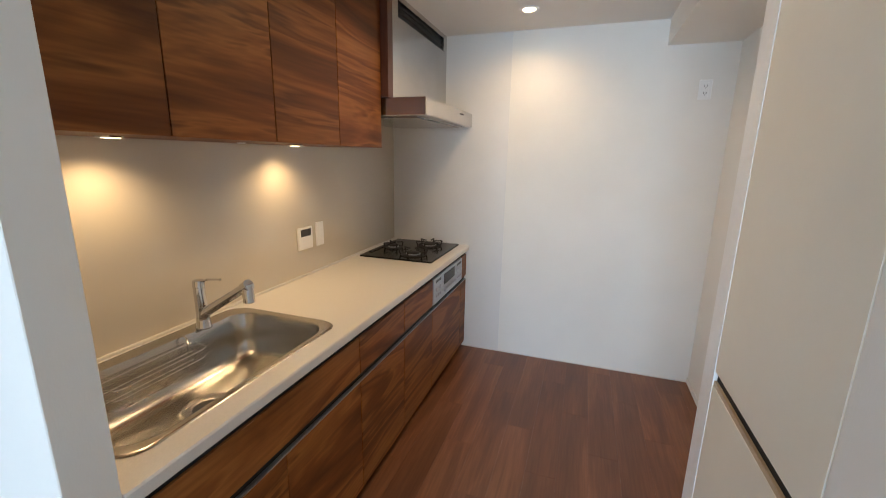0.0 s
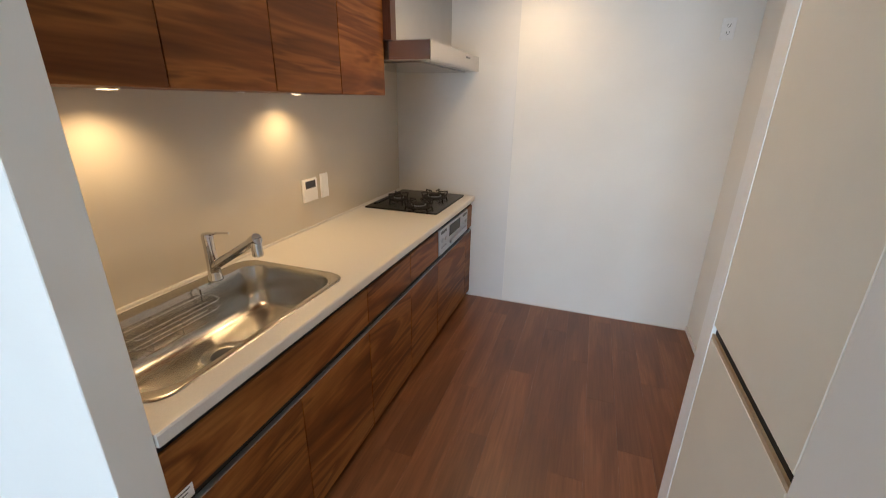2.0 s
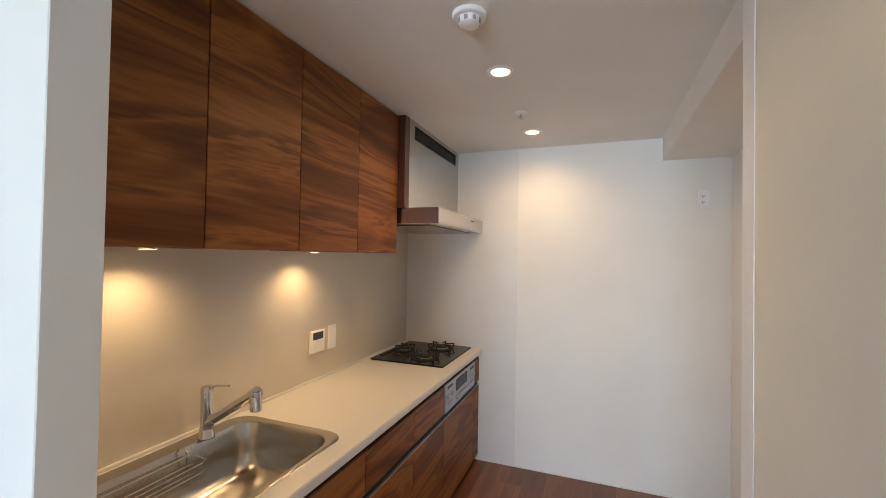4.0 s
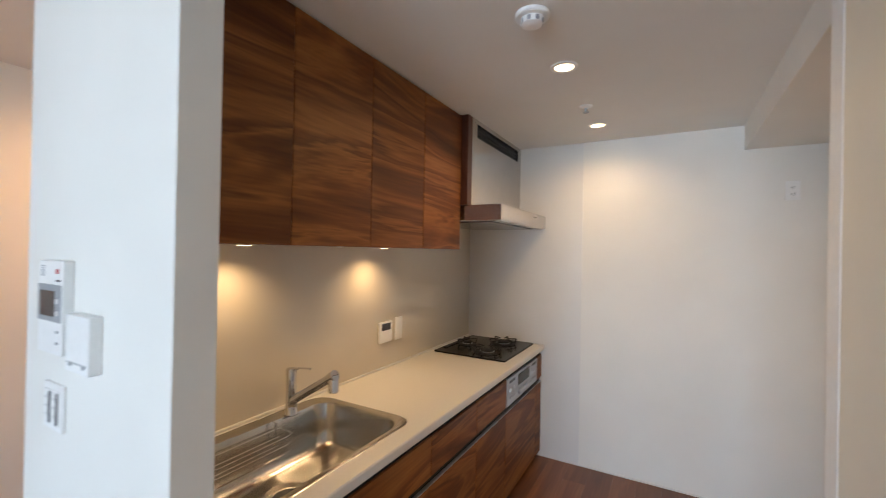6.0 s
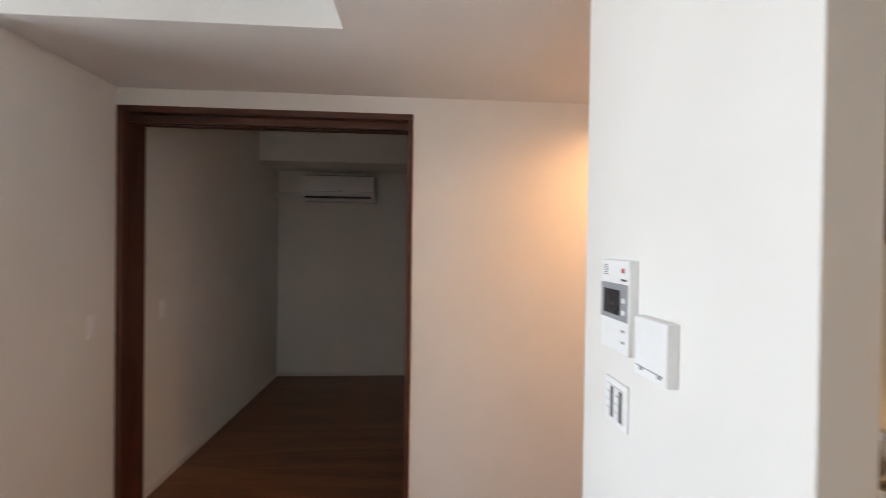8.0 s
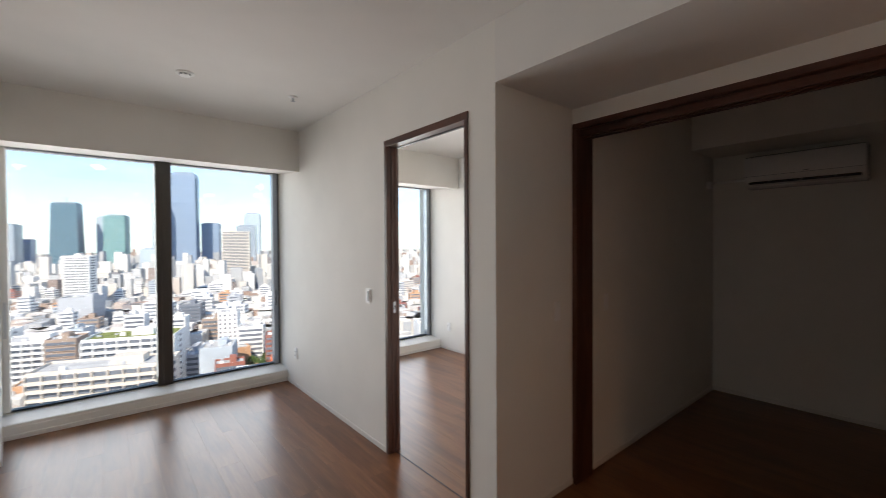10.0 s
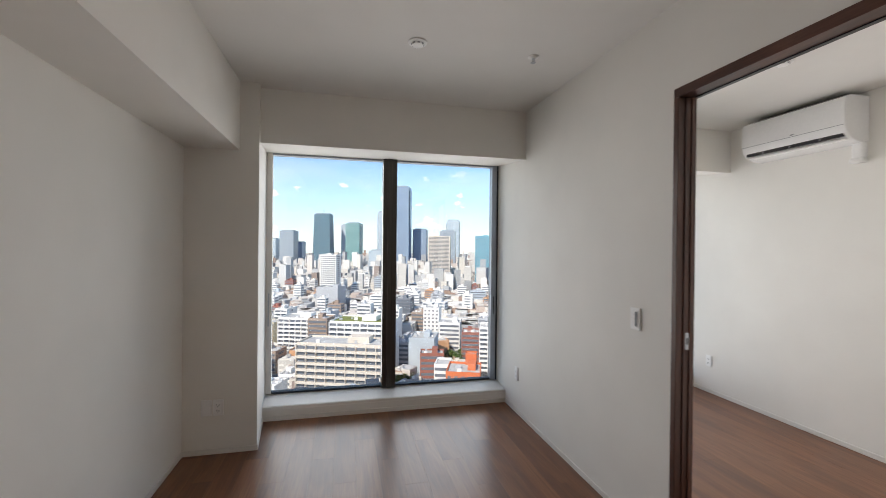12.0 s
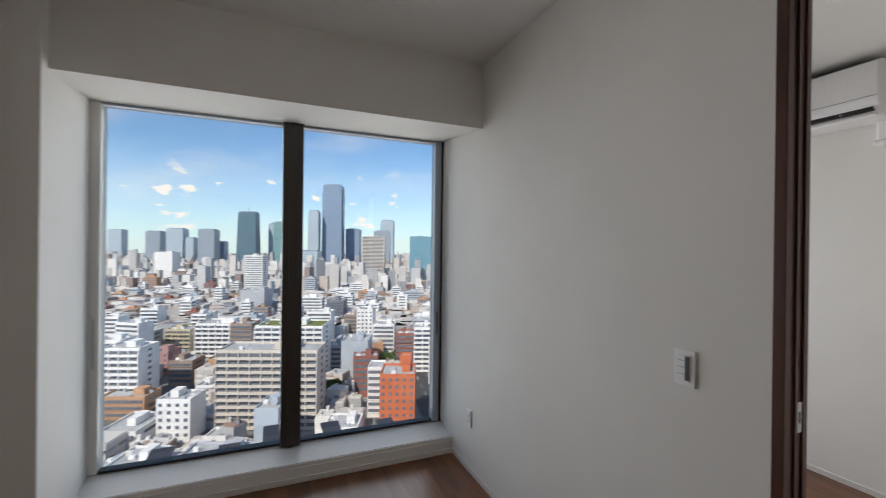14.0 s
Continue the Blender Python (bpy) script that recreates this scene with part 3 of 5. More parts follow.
head = add_tube(tube((0.236, -0.016, 0.196), (0.262, -0.018, 0.211), 0.0205, 0.0215, 24), (0.252, -0.0172, 0.212), (0.257, -0.018, 0.146), 0.0195, 0.0205, 24)
head = smooth(part("hose_head", head, CHROME, tap, "pull-out shower head"), 40)
part("spray_face", lathe([(0.017, -0.001), (0.017, 0.002), (0.004, 0.002)], (0.257, -0.018, 0.1455), 24), GREYP, head)
smooth(part("cap", lathe([(0.0215, 0), (0.0215, 0.022), (0.018, 0.028), (0.006, 0.030)], (-0.004, 0, 0.166)), CHROME, tap), 40)
lever = bmesh.new()
for a, b, r in (((0.004, -0.002, 0.188), (0.05, -0.004, 0.203), 0.0052), ((0.05, -0.004, 0.203), (0.118, -0.008, 0.212), 0.0042)):
    add_tube(lever, a, b, r, r * 0.85, 10)
part("lever", lever, CHROME, tap)

# base cabinets
FX = -0.828                      # drawer fronts


def base_cabinet(y0, y1, upper, lower, label):
    c = thing("base_cabinet", ((XS + FX) / 2, (y0 + y1) / 2, 0), label, "cabinet", "walnut base cabinets")
    ox, oy = c.location.x, c.location.y
    part("body", box((XS + 0.003 - ox, y0 + 0.001 - oy, 0.07), (FX - 0.022 - ox, y1 - 0.001 - oy, 0.62 if y0 < 1.3 else CT - 0.042)), KICK, c)
    if y0 < 1.3:
        part("body_front", box((FX - 0.04 - ox, y0 + 0.001 - oy, 0.62), (FX - 0.022 - ox, y1 - 0.001 - oy, CT - 0.042)), KICK, c)
    part("toe_kick", box((FX - 0.05 - ox, y0 + 0.001 - oy, 0.0), (FX - 0.035 - ox, y1 - 0.001 - oy, 0.07)), KICK, c)
    for a, b in upper:
        d = part("drawer_front", box((FX - 0.02 - ox, a + 0.0015 - oy, 0.614), (FX - ox, b - 0.0015 - oy, 0.783), 0.0015), CABW, c)
    part("handle_rail", box((FX - 0.021 - ox, y0 + 0.001 - oy, 0.582), (FX - 0.016 - ox, y1 - 0.001 - oy, 0.614)), GAPBLACK, c)
    part("handle_lip", box((FX - 0.016 - ox, y0 + 0.001 - oy, 0.576), (FX - 0.001 - ox, y1 - 0.001 - oy, 0.582)), ALU, c, "thin metal finger pull")
    for a, b in lower:
        part("drawer_front", box((FX - 0.02 - ox, a + 0.0015 - oy, 0.045), (FX - ox, b - 0.0015 - oy, 0.575), 0.0015), CABW, c)
    part("top_rail", box((FX - 0.021 - ox, y0 + 0.001 - oy, 0.784), (FX - 0.008 - ox, y1 - 0.001 - oy, CT - 0.041)), GAPBLACK, c)
    return c


base_cabinet(CY0, 1.380, [(CY0, 1.380)], [(CY0, 0.91), (0.91, 1.380)], "walnut base cabinet with wide drawers under the sink")
base_cabinet(1.380, 1.838, [(1.380, 1.838)], [(1.380, 1.838)], "walnut base cabinet with two deep drawers")
base_cabinet(1.838, 2.266, [(1.838, 2.266)], [(1.838, 2.266)], "walnut base cabinet with two deep drawers")
base_cabinet(2.266, YB - 0.006, [], [(2.266, 2.887), (2.887, YB - 0.006)], "walnut base cabinet below the gas cooktop")
sticker = thing("sticker", (FX + 0.0005, 0.468, 0.63), "small white paper label stuck on a drawer", "label")
part("paper", box((0, -0.028, -0.022), (0.0006, 0.028, 0.018)), PLASTIC, sticker)
for k in range(3):
    part("text_line", box((0.0006, -0.022, 0.008 - 0.011 * k), (0.001, 0.02 - 0.008 * k, 0.011 - 0.011 * k)), DARKP, sticker)

# grill front
grill = thing("grill_oven", (FX, 2.578, 0.706), "silver built-in fish grill front below the cooktop", "grill")
part("fascia", box((-0.02, -0.310, -0.092), (0.006, 0.310, 0.078), 0.003), ALU, grill)
part("window", box((0.006, -0.115, -0.01), (0.009, 0.115, 0.062), 0.001), BLACKGL, grill, "dark glass window")
part("door_handle", box((0.008, -0.12, -0.06), (0.026, 0.12, -0.035), 0.004), ALU, grill)
for y in (-0.26, -0.19, 0.2, 0.265):
    k = part("knob", tube((0.006, y, 0.0), (0.015, y, 0.0), 0.015, 0.014, 20), ALU, grill)
for y in (-0.225, 0.232):
    part("display", box((0.006, y - 0.05, 0.045), (0.008, y + 0.05, 0.062)), DARKP, grill)
    for j in range(3):
        part("button", box((0.006, y - 0.045 + 0.035 * j, -0.05), (0.009, y - 0.025 + 0.035 * j, -0.038)), GREYP, grill)
part("filler_front", box((-0.02, 0.318, -0.094), (0.0, 0.318 + 0.128, 0.077), 0.001), CABW, grill)

# cooktop
cook = thing("gas_cooktop", (-1.148, 2.692, CT + 0.001), "black glass three-burner gas cooktop on the worktop", "cooktop")
part("glass_plate", loft([rounded(-0.264, -0.312, 0.264, 0.312, 0.012, 0.0, 4), rounded(-0.264, -0.312, 0.264, 0.312, 0.012, 0.006, 4), rounded(-0.261, -0.309, 0.261, 0.309, 0.010, 0.009, 4)], close_bottom=True), BLACKGL, cook)


def burner(x, y, r, s):
    b = smooth(part("burner", lathe([(r * 0.8, 0.009), (r * 0.8, 0.013), (r * 0.52, 0.016), (r * 0.5, 0.026), (r * 0.40, 0.031), (r * 0.15, 0.032)], (x, y, 0), 28), IRON, cook, "black gas burner with a metal ring"), 40)
    part("flame_ring", lathe([(r * 0.56, 0.014), (r * 0.56, 0.021), (r * 0.53, 0.022), (r * 0.53, 0.014)], (x, y, 0), 28), ALU, b)
    grate = part("pan_support", lathe([(r * 1.02, 0.009), (r * 1.06, 0.012), (r * 1.0, 0.016), (r * 0.93, 0.012), (r * 0.95, 0.009)], (x, y, 0), 32), IRON, cook, "black cast iron pan support")
    for k in range(s):
        a = 2 * math.pi * (k + 0.5) / s
        p, q = math.cos(a), math.sin(a)
        part("prong", rod([(x + p * r * 1.0, y + q * r * 1.0, 0.012), (x + p * r * 1.13, y + q * r * 1.13, 0.047), (x + p * r * 0.42, y + q * r * 0.42, 0.047)], 0.0048, 6), IRON, grate)


burner(0.075, -0.16, 0.088, 6)
burner(0.075, 0.15, 0.088, 6)
burner(-0.15, -0.005, 0.066, 4)
part("exhaust_cover", box((-0.25, -0.2, 0.009), (-0.225, 0.2, 0.016), 0.002), IRON, cook)

# wall cabinets
UX, UZ = -1.063, 1.570
for y0, y1 in ((CY0, 0.836), (0.836, 1.244), (1.244, 1.656), (1.656, 2.067)):
    u = thing("wall_cabinet", ((XS + UX) / 2, (y0 + y1) / 2, UZ), "walnut wall cabinet with a plain door up to the ceiling", "cabinet", "walnut wall cabinets")
    ox, oy = u.location.x, u.location.y
    part("body", box((XS + 0.001 - ox, y0 + 0.001 - oy, 0.001), (UX - 0.021 - ox, y1 - 0.001 - oy, ZK - UZ - 0.003)), CABW, u)
    part("door", box((UX - 0.02 - ox, y0 + 0.0015 - oy, 0.0), (UX - ox, y1 - 0.0015 - oy, ZK - UZ - 0.012), 0.0015), CABW, u)
for x, y in ((-1.322, 0.845), (-1.322, 1.67)):
    l = thing("cabinet_light", (x, y, UZ + 0.001), "small round recessed lamp under the wall cabinet", "lamp", "cabinet lights")
    part("ring", lathe([(0.036, 0.0), (0.034, -0.004), (0.026, -0.005), (0.025, -0.003)], (0, 0, 0), 28), CHROME, l)
    part("bulb", lathe([(0.024, -0.003), (0.024, -0.0055), (0.01, -0.006)], (0, 0, 0), 24), GLOW, l)
# small white disc on the underside of the cabinet
l = thing("sensor_switch", (-1.34, 1.357, UZ + 0.004), "tiny white disc under the wall cabinet", "sensor")
part("eye", lathe([(0.016, 0), (0.016, -0.006), (0.01, -0.007)], (0, 0, 0), 20), PLASTIC, l)

# extractor hood
hood = thing("extractor_hood", (-1.2, 2.56, 1.760), "brushed steel extractor hood above the cooktop", "hood")
HW = 0.466
part("canopy", box((XS + 0.004 + 1.2, -HW, -0.018), (-0.816 + 1.2, HW, 0.076), 0.003), STEEL, hood)
part("canopy_lip", box((-1.40 + 1.2, -HW + 0.03, -0.020), (-0.86 + 1.2, HW - 0.03, -0.018)), STEEL, hood)
part("filter_panel", box((-1.36 + 1.2, -HW + 0.07, -0.026), (-0.90 + 1.2, HW - 0.06, -0.022), 0.001), STEEL, hood)
part("suction_gap", box((-1.37 + 1.2, -HW + 0.064, -0.022), (-0.895 + 1.2, HW - 0.054, -0.020)), DARKALU, hood)
hx0, hx1 = XS + 0.004 + 1.2, -1.023 + 1.2
part("duct_cover", box((hx0, -0.43, 0.0765), (hx1, HW, 0.50)), STEEL, hood, "plain steel duct cover")
part("duct_top", box((hx0, -0.43, 0.585), (hx1, HW, ZK - 1.764)), STEEL, hood)
part("slot_side", box((hx0, -0.43, 0.5003), (hx1, -0.36, 0.5847)), STEEL, hood)
part("slot_side", box((hx0, 0.40, 0.5003), (hx1, HW, 0.5847)), STEEL, hood)
part("vent_slot", box((-1.060 + 1.2, -0.36, 0.502), (-1.046 + 1.2, 0.40, 0.583)), DARKALU, hood, "dark vent slot")
for k in range(3):
    part("slat", box((-1.046 + 1.2, -0.358, 0.512 + 0.025 * k), (-1.034 + 1.2, 0.398, 0.518 + 0.025 * k)), DARKALU, hood)
part("side_panel", box((XS + 0.004 + 1.2, -0.488, 0.0 + 0.076), (-1.023 + 1.2, -0.43, ZK - 1.764), 0.001), FRAME, hood, "narrow dark brown filler")
part("nameplate", box((-0.816 + 1.2, 0.15, 0.045), (-0.8152 + 1.2, 0.24, 0.053)), DARKP, hood)


# small wall fittings; faces look along the given turn about z
def fitting(name, place, turn, label, category, group=""):
    f = thing(name, place, label, category, group)
    f.rotation_euler = (0, 0, radians(turn))
    return f


def plate(f, w, h, t=0.008, mat=None, name="plate"):
    return part(name, box((-w / 2, -t, -h / 2), (w / 2, 0, h / 2), 0.002), mat or PLASTIC, f)


def outlet(place, turn, label="white double wall socket", sockets=2):
    f = fitting("wall_socket", place, turn, label, "socket")
    plate(f, 0.07, 0.115, 0.009)
    part("insert", box((-0.018, -0.012, -0.042), (0.018, -0.009, 0.042), 0.001), PLASTIC, f)
    for k in range(sockets):
        z = 0.02 - 0.04 * k
        for x in (-0.007, 0.007):
            part("slot", box((x - 0.0015, -0.0126, z - 0.006), (x + 0.0015, -0.0115, z + 0.006)), DARKP, f)
        part("earth_hole", box((-0.002, -0.0126, z - 0.013), (0.002, -0.0115, z - 0.0095)), DARKP, f)
    return f


def rocker(place, turn, keys=1, label="white rocker light switch", w=0.07, h=0.12, bars=False):
    f = fitting("light_switch", place, turn, label, "switch")
    plate(f, w, h, 0.008)
    kw = (w - 0.026) / keys
    for k in range(keys):
        x = -w / 2 + 0.013 + kw * k
        rk = part("rocker", box((x + 0.001, -0.012, -h / 2 + 0.016), (x + kw - 0.001, -0.008, h / 2 - 0.016), 0.001), PLASTIC, f)
        if bars:
            part("name_strip", box((x + kw * 0.62, -0.0128, -h / 2 + 0.02), (x + kw - 0.003, -0.012, h / 2 - 0.02)), NAMEP, rk)
            for j in range(3):
                part("key_line", box((x + 0.003, -0.0124, -h / 2 + 0.038 + 0.022 * j), (x + kw * 0.6, -0.012, -h / 2 + 0.0395 + 0.022 * j)), GREYP, rk)
    return f


# splashback: hot water remote and a blank plate (faces +x)
ctl = fitting("water_heater_remote", (XS, 1.865, 1.068), 90, "white hot water remote control with a dark display", "remote")
part("case", box((-0.062, -0.016, -0.06), (0.062, 0, 0.064), 0.004), PLASTIC, ctl)
part("display", box((-0.044, -0.0175, 0.014), (0.042, -0.016, 0.054)), SCREEN, ctl)
part("flap", box((-0.057, -0.0172, -0.056), (0.057, -0.016, -0.004), 0.0005), PLASTIC, ctl)
bl = fitting("blank_plate", (XS, 2.006, 1.073), 90, "white blank wall plate on the splashback", "plate")
plate(bl, 0.072, 0.14, 0.008)
part("flap", box((-0.03, -0.011, -0.055), (0.03, -0.008, 0.055), 0.001), PLASTIC, bl)

# wing wall: intercom, boxed control, switches (faces -y)
WY = 0.343
ic = fitting("intercom", (-1.327, WY, 1.399), 0, "white video intercom with a dark screen", "intercom")
part("case", box((-0.082, -0.024, -0.117), (0.064, 0, 0.118), 0.002), PLASTIC, ic)
part("screen_bezel", box((-0.079, -0.0265, -0.035), (0.061, -0.024, 0.058), 0.001), GREYP, ic)
part("screen", box((-0.062, -0.0275, -0.022), (0.026, -0.0265, 0.042)), SCREEN, ic, "dark glass screen")
for z in (-0.012, 0.018):
    part("key", box((0.036, -0.029, z - 0.006), (0.052, -0.0265, z + 0.006), 0.001), PLASTIC, ic)
part("alarm_key", box((0.03, -0.0265, 0.086), (0.042, -0.024, 0.098), 0.001), RED, ic, "small red alarm key")
part("caption", box((0.026, -0.0248, 0.066), (0.052, -0.024, 0.071)), DARKP, ic)
for z in (-0.062, -0.09):
    part("caption", box((0.03, -0.0248, z), (0.046, -0.024, z + 0.006)), GREYP, ic)
for k in range(6):
    part("speaker_slit", box((-0.068, -0.0246, 0.078 + 0.005 * k), (-0.045, -0.024, 0.0805 + 0.005 * k)), GREYP, ic)
pn = fitting("floor_heating_remote", (-1.166, WY, 1.327), 0, "plain white boxed wall controller with a flap", "remote")
part("case", box((-0.06, -0.028, -0.068), (0.062, 0, 0.066), 0.002), PLASTIC, pn)
part("flap_line", box((-0.052, -0.0286, -0.047), (0.052, -0.028, -0.0445)), GREYP, pn)
for x in (-0.03, 0.04):
    part("tab", box((x - 0.006, -0.030, -0.053), (x + 0.006, -0.028, -0.047)), GREYP, pn)
rocker((-1.354, WY, 1.138), 0, 2, "white double light switch with dark name strips", 0.116, 0.12, True)

# living room fittings
rocker((XW1, -3.155, 1.131), 90, 1, "white light switch with a grey name strip beside the doorway", 0.075, 0.118, True)
outlet((XW1, -4.72, 0.362), 90, "white wall socket near the window")
outlet((0.515, COLY, 0.335), 180, "white wall socket on the boxed column")
bp = fitting("blank_plate", (0.592, COLY, 0.335), 180, "white blank wall plate on the boxed column", "plate")
plate(bp, 0.07, 0.115, 0.006)
rocker((-2.445, YR, 1.12), 180, 1, "white light switch beside the dark doorway", 0.055, 0.118)
rocker((-3.02, YR, 1.12), 180, 1, "white light switch in the dark room", 0.055, 0.118)
outlet((0.656, YB, 1.957), 0, "white double wall socket high on the kitchen wall")
outlet((-4.13, -4.80, 0.335), 90, "white wall socket in the bedroom")


# ceiling fittings
def downlight(x, y, z):
    d = thing("downlight", (x, y, z), "round white recessed downlight, lit", "lamp", "kitchen downlights")
    smooth(part("trim_ring", lathe([(0.058, 0.0), (0.056, -0.005), (0.042, -0.006), (0.039, -0.001)], (0, 0, 0), 36), PLASTIC, d))
    part("diffuser", lathe([(0.039, -0.0005), (0.039, -0.002), (0.02, -0.0025)], (0, 0, 0), 32), GLOW, d)


downlight(-0.387, 1.71, ZK)
downlight(-0.385, 2.63, ZK)
downlight(-2.10, 0.98, ZK)


def detector(x, y, z, r, label, tall=1.0):
    d = thing("smoke_detector", (x, y, z), label, "detector")
    smooth(part("base", lathe([(r, 0), (r, -0.012 * tall), (r * 0.93, -0.016 * tall)], (0, 0, 0), 36), PLASTIC, d), 30)
    smooth(part("cage", lathe([(r * 0.66, -0.016 * tall), (r * 0.62, -0.036 * tall), (r * 0.42, -0.042 * tall), (r * 0.1, -0.043 * tall)], (0, 0, 0), 30), PLASTIC, d), 30)
    for k in range(8):
        a = 2 * math.pi * k / 8
        m = Matrix.Rotation(a, 4, "Z")
        bm = box((r * 0.60, -0.006, -0.034 * tall), (r * 0.66, 0.006, -0.019 * tall))
        bmesh.ops.transform(bm, matrix=m, verts=bm.verts)
        part("vent", bm, GREYP, d)


def sprinkler(x, y, z):
    s = thing("sprinkler_head", (x, y, z), "small white ceiling sprinkler head", "sprinkler")
    smooth(part("rosette", lathe([(0.034, 0), (0.034, -0.004), (0.018, -0.010), (0.012, -0.012)], (0, 0, 0), 28), PLASTIC, s))
    part("stem", tube((0, 0, -0.012), (0, 0, -0.034), 0.008, 0.007, 14), ALU, s)
    part("deflector", lathe([(0.016, -0.034), (0.016, -0.037), (0.005, -0.038)], (0, 0, 0), 20), ALU, s)


detector(-0.392, 1.26, ZK, 0.058, "white round smoke detector on the kitchen ceiling")
sprinkler(-0.39, 2.25, ZK)
detector(-0.765, -3.60, ZL, 0.055, "white round smoke detector on the living room ceiling", 0.55)
sprinkler(-1.495, -3.60, ZL)
detector(-3.05, -3.27, ZL, 0.055, "white round detector on the bedroom ceiling", 0.5)


# wall-mounted air conditioners: profile across, then along
def air_conditioner(place, turn, width, label):
    a = fitting("air_conditioner", place, turn, label, "air conditioner")
    prof = [(0.0, 0.145), (-0.19, 0.145), (-0.225, 0.132), (-0.24, 0.10), (-0.242, -0.03), (-0.225, -0.085), (-0.175, -0.125), (-0.10, -0.145), (0.0, -0.145)]
    bm = bmesh.new()
    s = [[bm.verts.new((x, y, z)) for y, z in prof] for x in (-width / 2, width / 2)]
    bm.faces.new(s[0])
    bm.faces.new(s[1][::-1])
    for k in range(len(prof)):
        bm.faces.new((s[0][k], s[1][k], s[1][(k + 1) % 9], s[0][(k + 1) % 9]))
    bmesh.ops.recalc_face_normals(bm, faces=bm.faces)
    bmesh.ops.bevel(bm, geom=[e for e in bm.edges], offset=0.004, segments=2, affect="EDGES")
    smooth(part("body", bm, ACM, a), 35)
    part("outlet_gap", box((-width / 2 + 0.03, -0.216, -0.112), (width / 2 - 0.03, -0.16, -0.088)), DARKP, a, "dark air outlet")
    for x in (-0.22, 0.0, 0.22):
        part("vane", box((x - 0.004, -0.219, -0.110), (x + 0.004, -0.20, -0.092)), GREYP, a)
    part("flap", box((-width / 2 + 0.03, -0.205, -0.132), (width / 2 - 0.03, -0.150, -0.122), 0.003), PLASTIC, a)
    part("front_seam", box((-width / 2 + 0.004, -0.2432, -0.045), (width / 2 - 0.004, -0.2415, -0.042)), GREYP, a)
    part("badge", box((0.02, -0.2432, -0.035), (0.05, -0.2422, -0.027)), GREYP, a)
    part("intake_grille", box((-width / 2 + 0.04, -0.18, 0.145), (width / 2 - 0.04, -0.03, 0.149), 0.001), GREYP, a)
    return a


air_conditioner((-5.178, -1.092, 2.175), 90, 0.80, "white air conditioner high in the dark room")
air_conditioner((-4.13, -3.86, 2.487), 90, 0.80, "white air conditioner high on the bedroom wall").scale = (1, 1, 1.18)
pc = thing("pipe_cover", (-5.02, YR, 2.10), "white round wall cap with a pipe to the air conditioner", "pipe")
part("cap", tube((0, 0, 0), (0, 0.035, 0), 0.042, 0.036, 28), PLASTIC, pc)
part("pipe", rod([(0, 0.02, 0.0), (-0.08, 0.03, 0.02), (-0.11, 0.10, 0.03), (-0.11, 0.285, 0.03)], 0.014, 14), PLASTIC, pc)

pd = thing("pipe_cover", (-4.13, -3.50, 2.30), "short white duct below the bedroom air conditioner", "pipe")
part("duct", box((0.0, -0.035, -0.10), (0.06, 0.035, 0.066), 0.008), PLASTIC, pd)
part("wall_cap", box((0.0, -0.045, -0.13), (0.075, 0.045, -0.095), 0.01), PLASTIC, pd)

# tall cupboard
cb = thing("tall_cupboard", (0.60, 0.845, 0), "cream built-in cupboard with handleless doors", "cupboard")
part("body", box((0.372 - 0.60, 0.588 - 0.845, 0.0), (XE_K - 0.002 - 0.60, 1.098 - 0.845, ZK - 0.004)), TRIM, cb)
part("upper_door", box((0.346 - 0.60, 0.588 - 0.845, 1.035), (0.371 - 0.60, 1.050 - 0.845, ZK - 0.008), 0.0015), CUPB, cb)
part("lower_door", box((0.346 - 0.60, 0.588 - 0.845, 0.03), (0.371 - 0.60, 1.050 - 0.845, 1.000), 0.0015), CUPB, cb)
part("pull_profile", box((0.3475 - 0.60, 0.588 - 0.845, 1.000), (0.3715 - 0.60, 1.050 - 0.845, 1.011)), BRASSY, cb, "pale finger-pull profile")
# black strip painted in for the shade inside the finger-pull recess
part("gap_shade_strip", box((0.354 - 0.60, 0.588 - 0.845, 1.011), (0.3718 - 0.60, 1.050 - 0.845, 1.035)), GAPBLACK, cb)
part("end_panel", boxes(((0.3452 - 0.60, 1.0525 - 0.845, 0.0), (0.3715 - 0.60, 1.130 - 0.845, ZK - 0.003)), ((0.3715 - 0.60, 1.0985 - 0.845, 0.0), (XE_K - 0.002 - 0.60, 1.130 - 0.845, ZK - 0.003))), PLASTIC, cb, "white filler panel at the end")

# ---- the city outside ----
GZ = -78.0
TURN = 20.3                      # the street grid's turn from the flat's axes


def facade_mat(name, colour, rough=0.7, vary=0.10, kind="Object"):
    return plain(name, colour, rough, grain=0.25, vary=vary, relief=0.0, kind=kind)


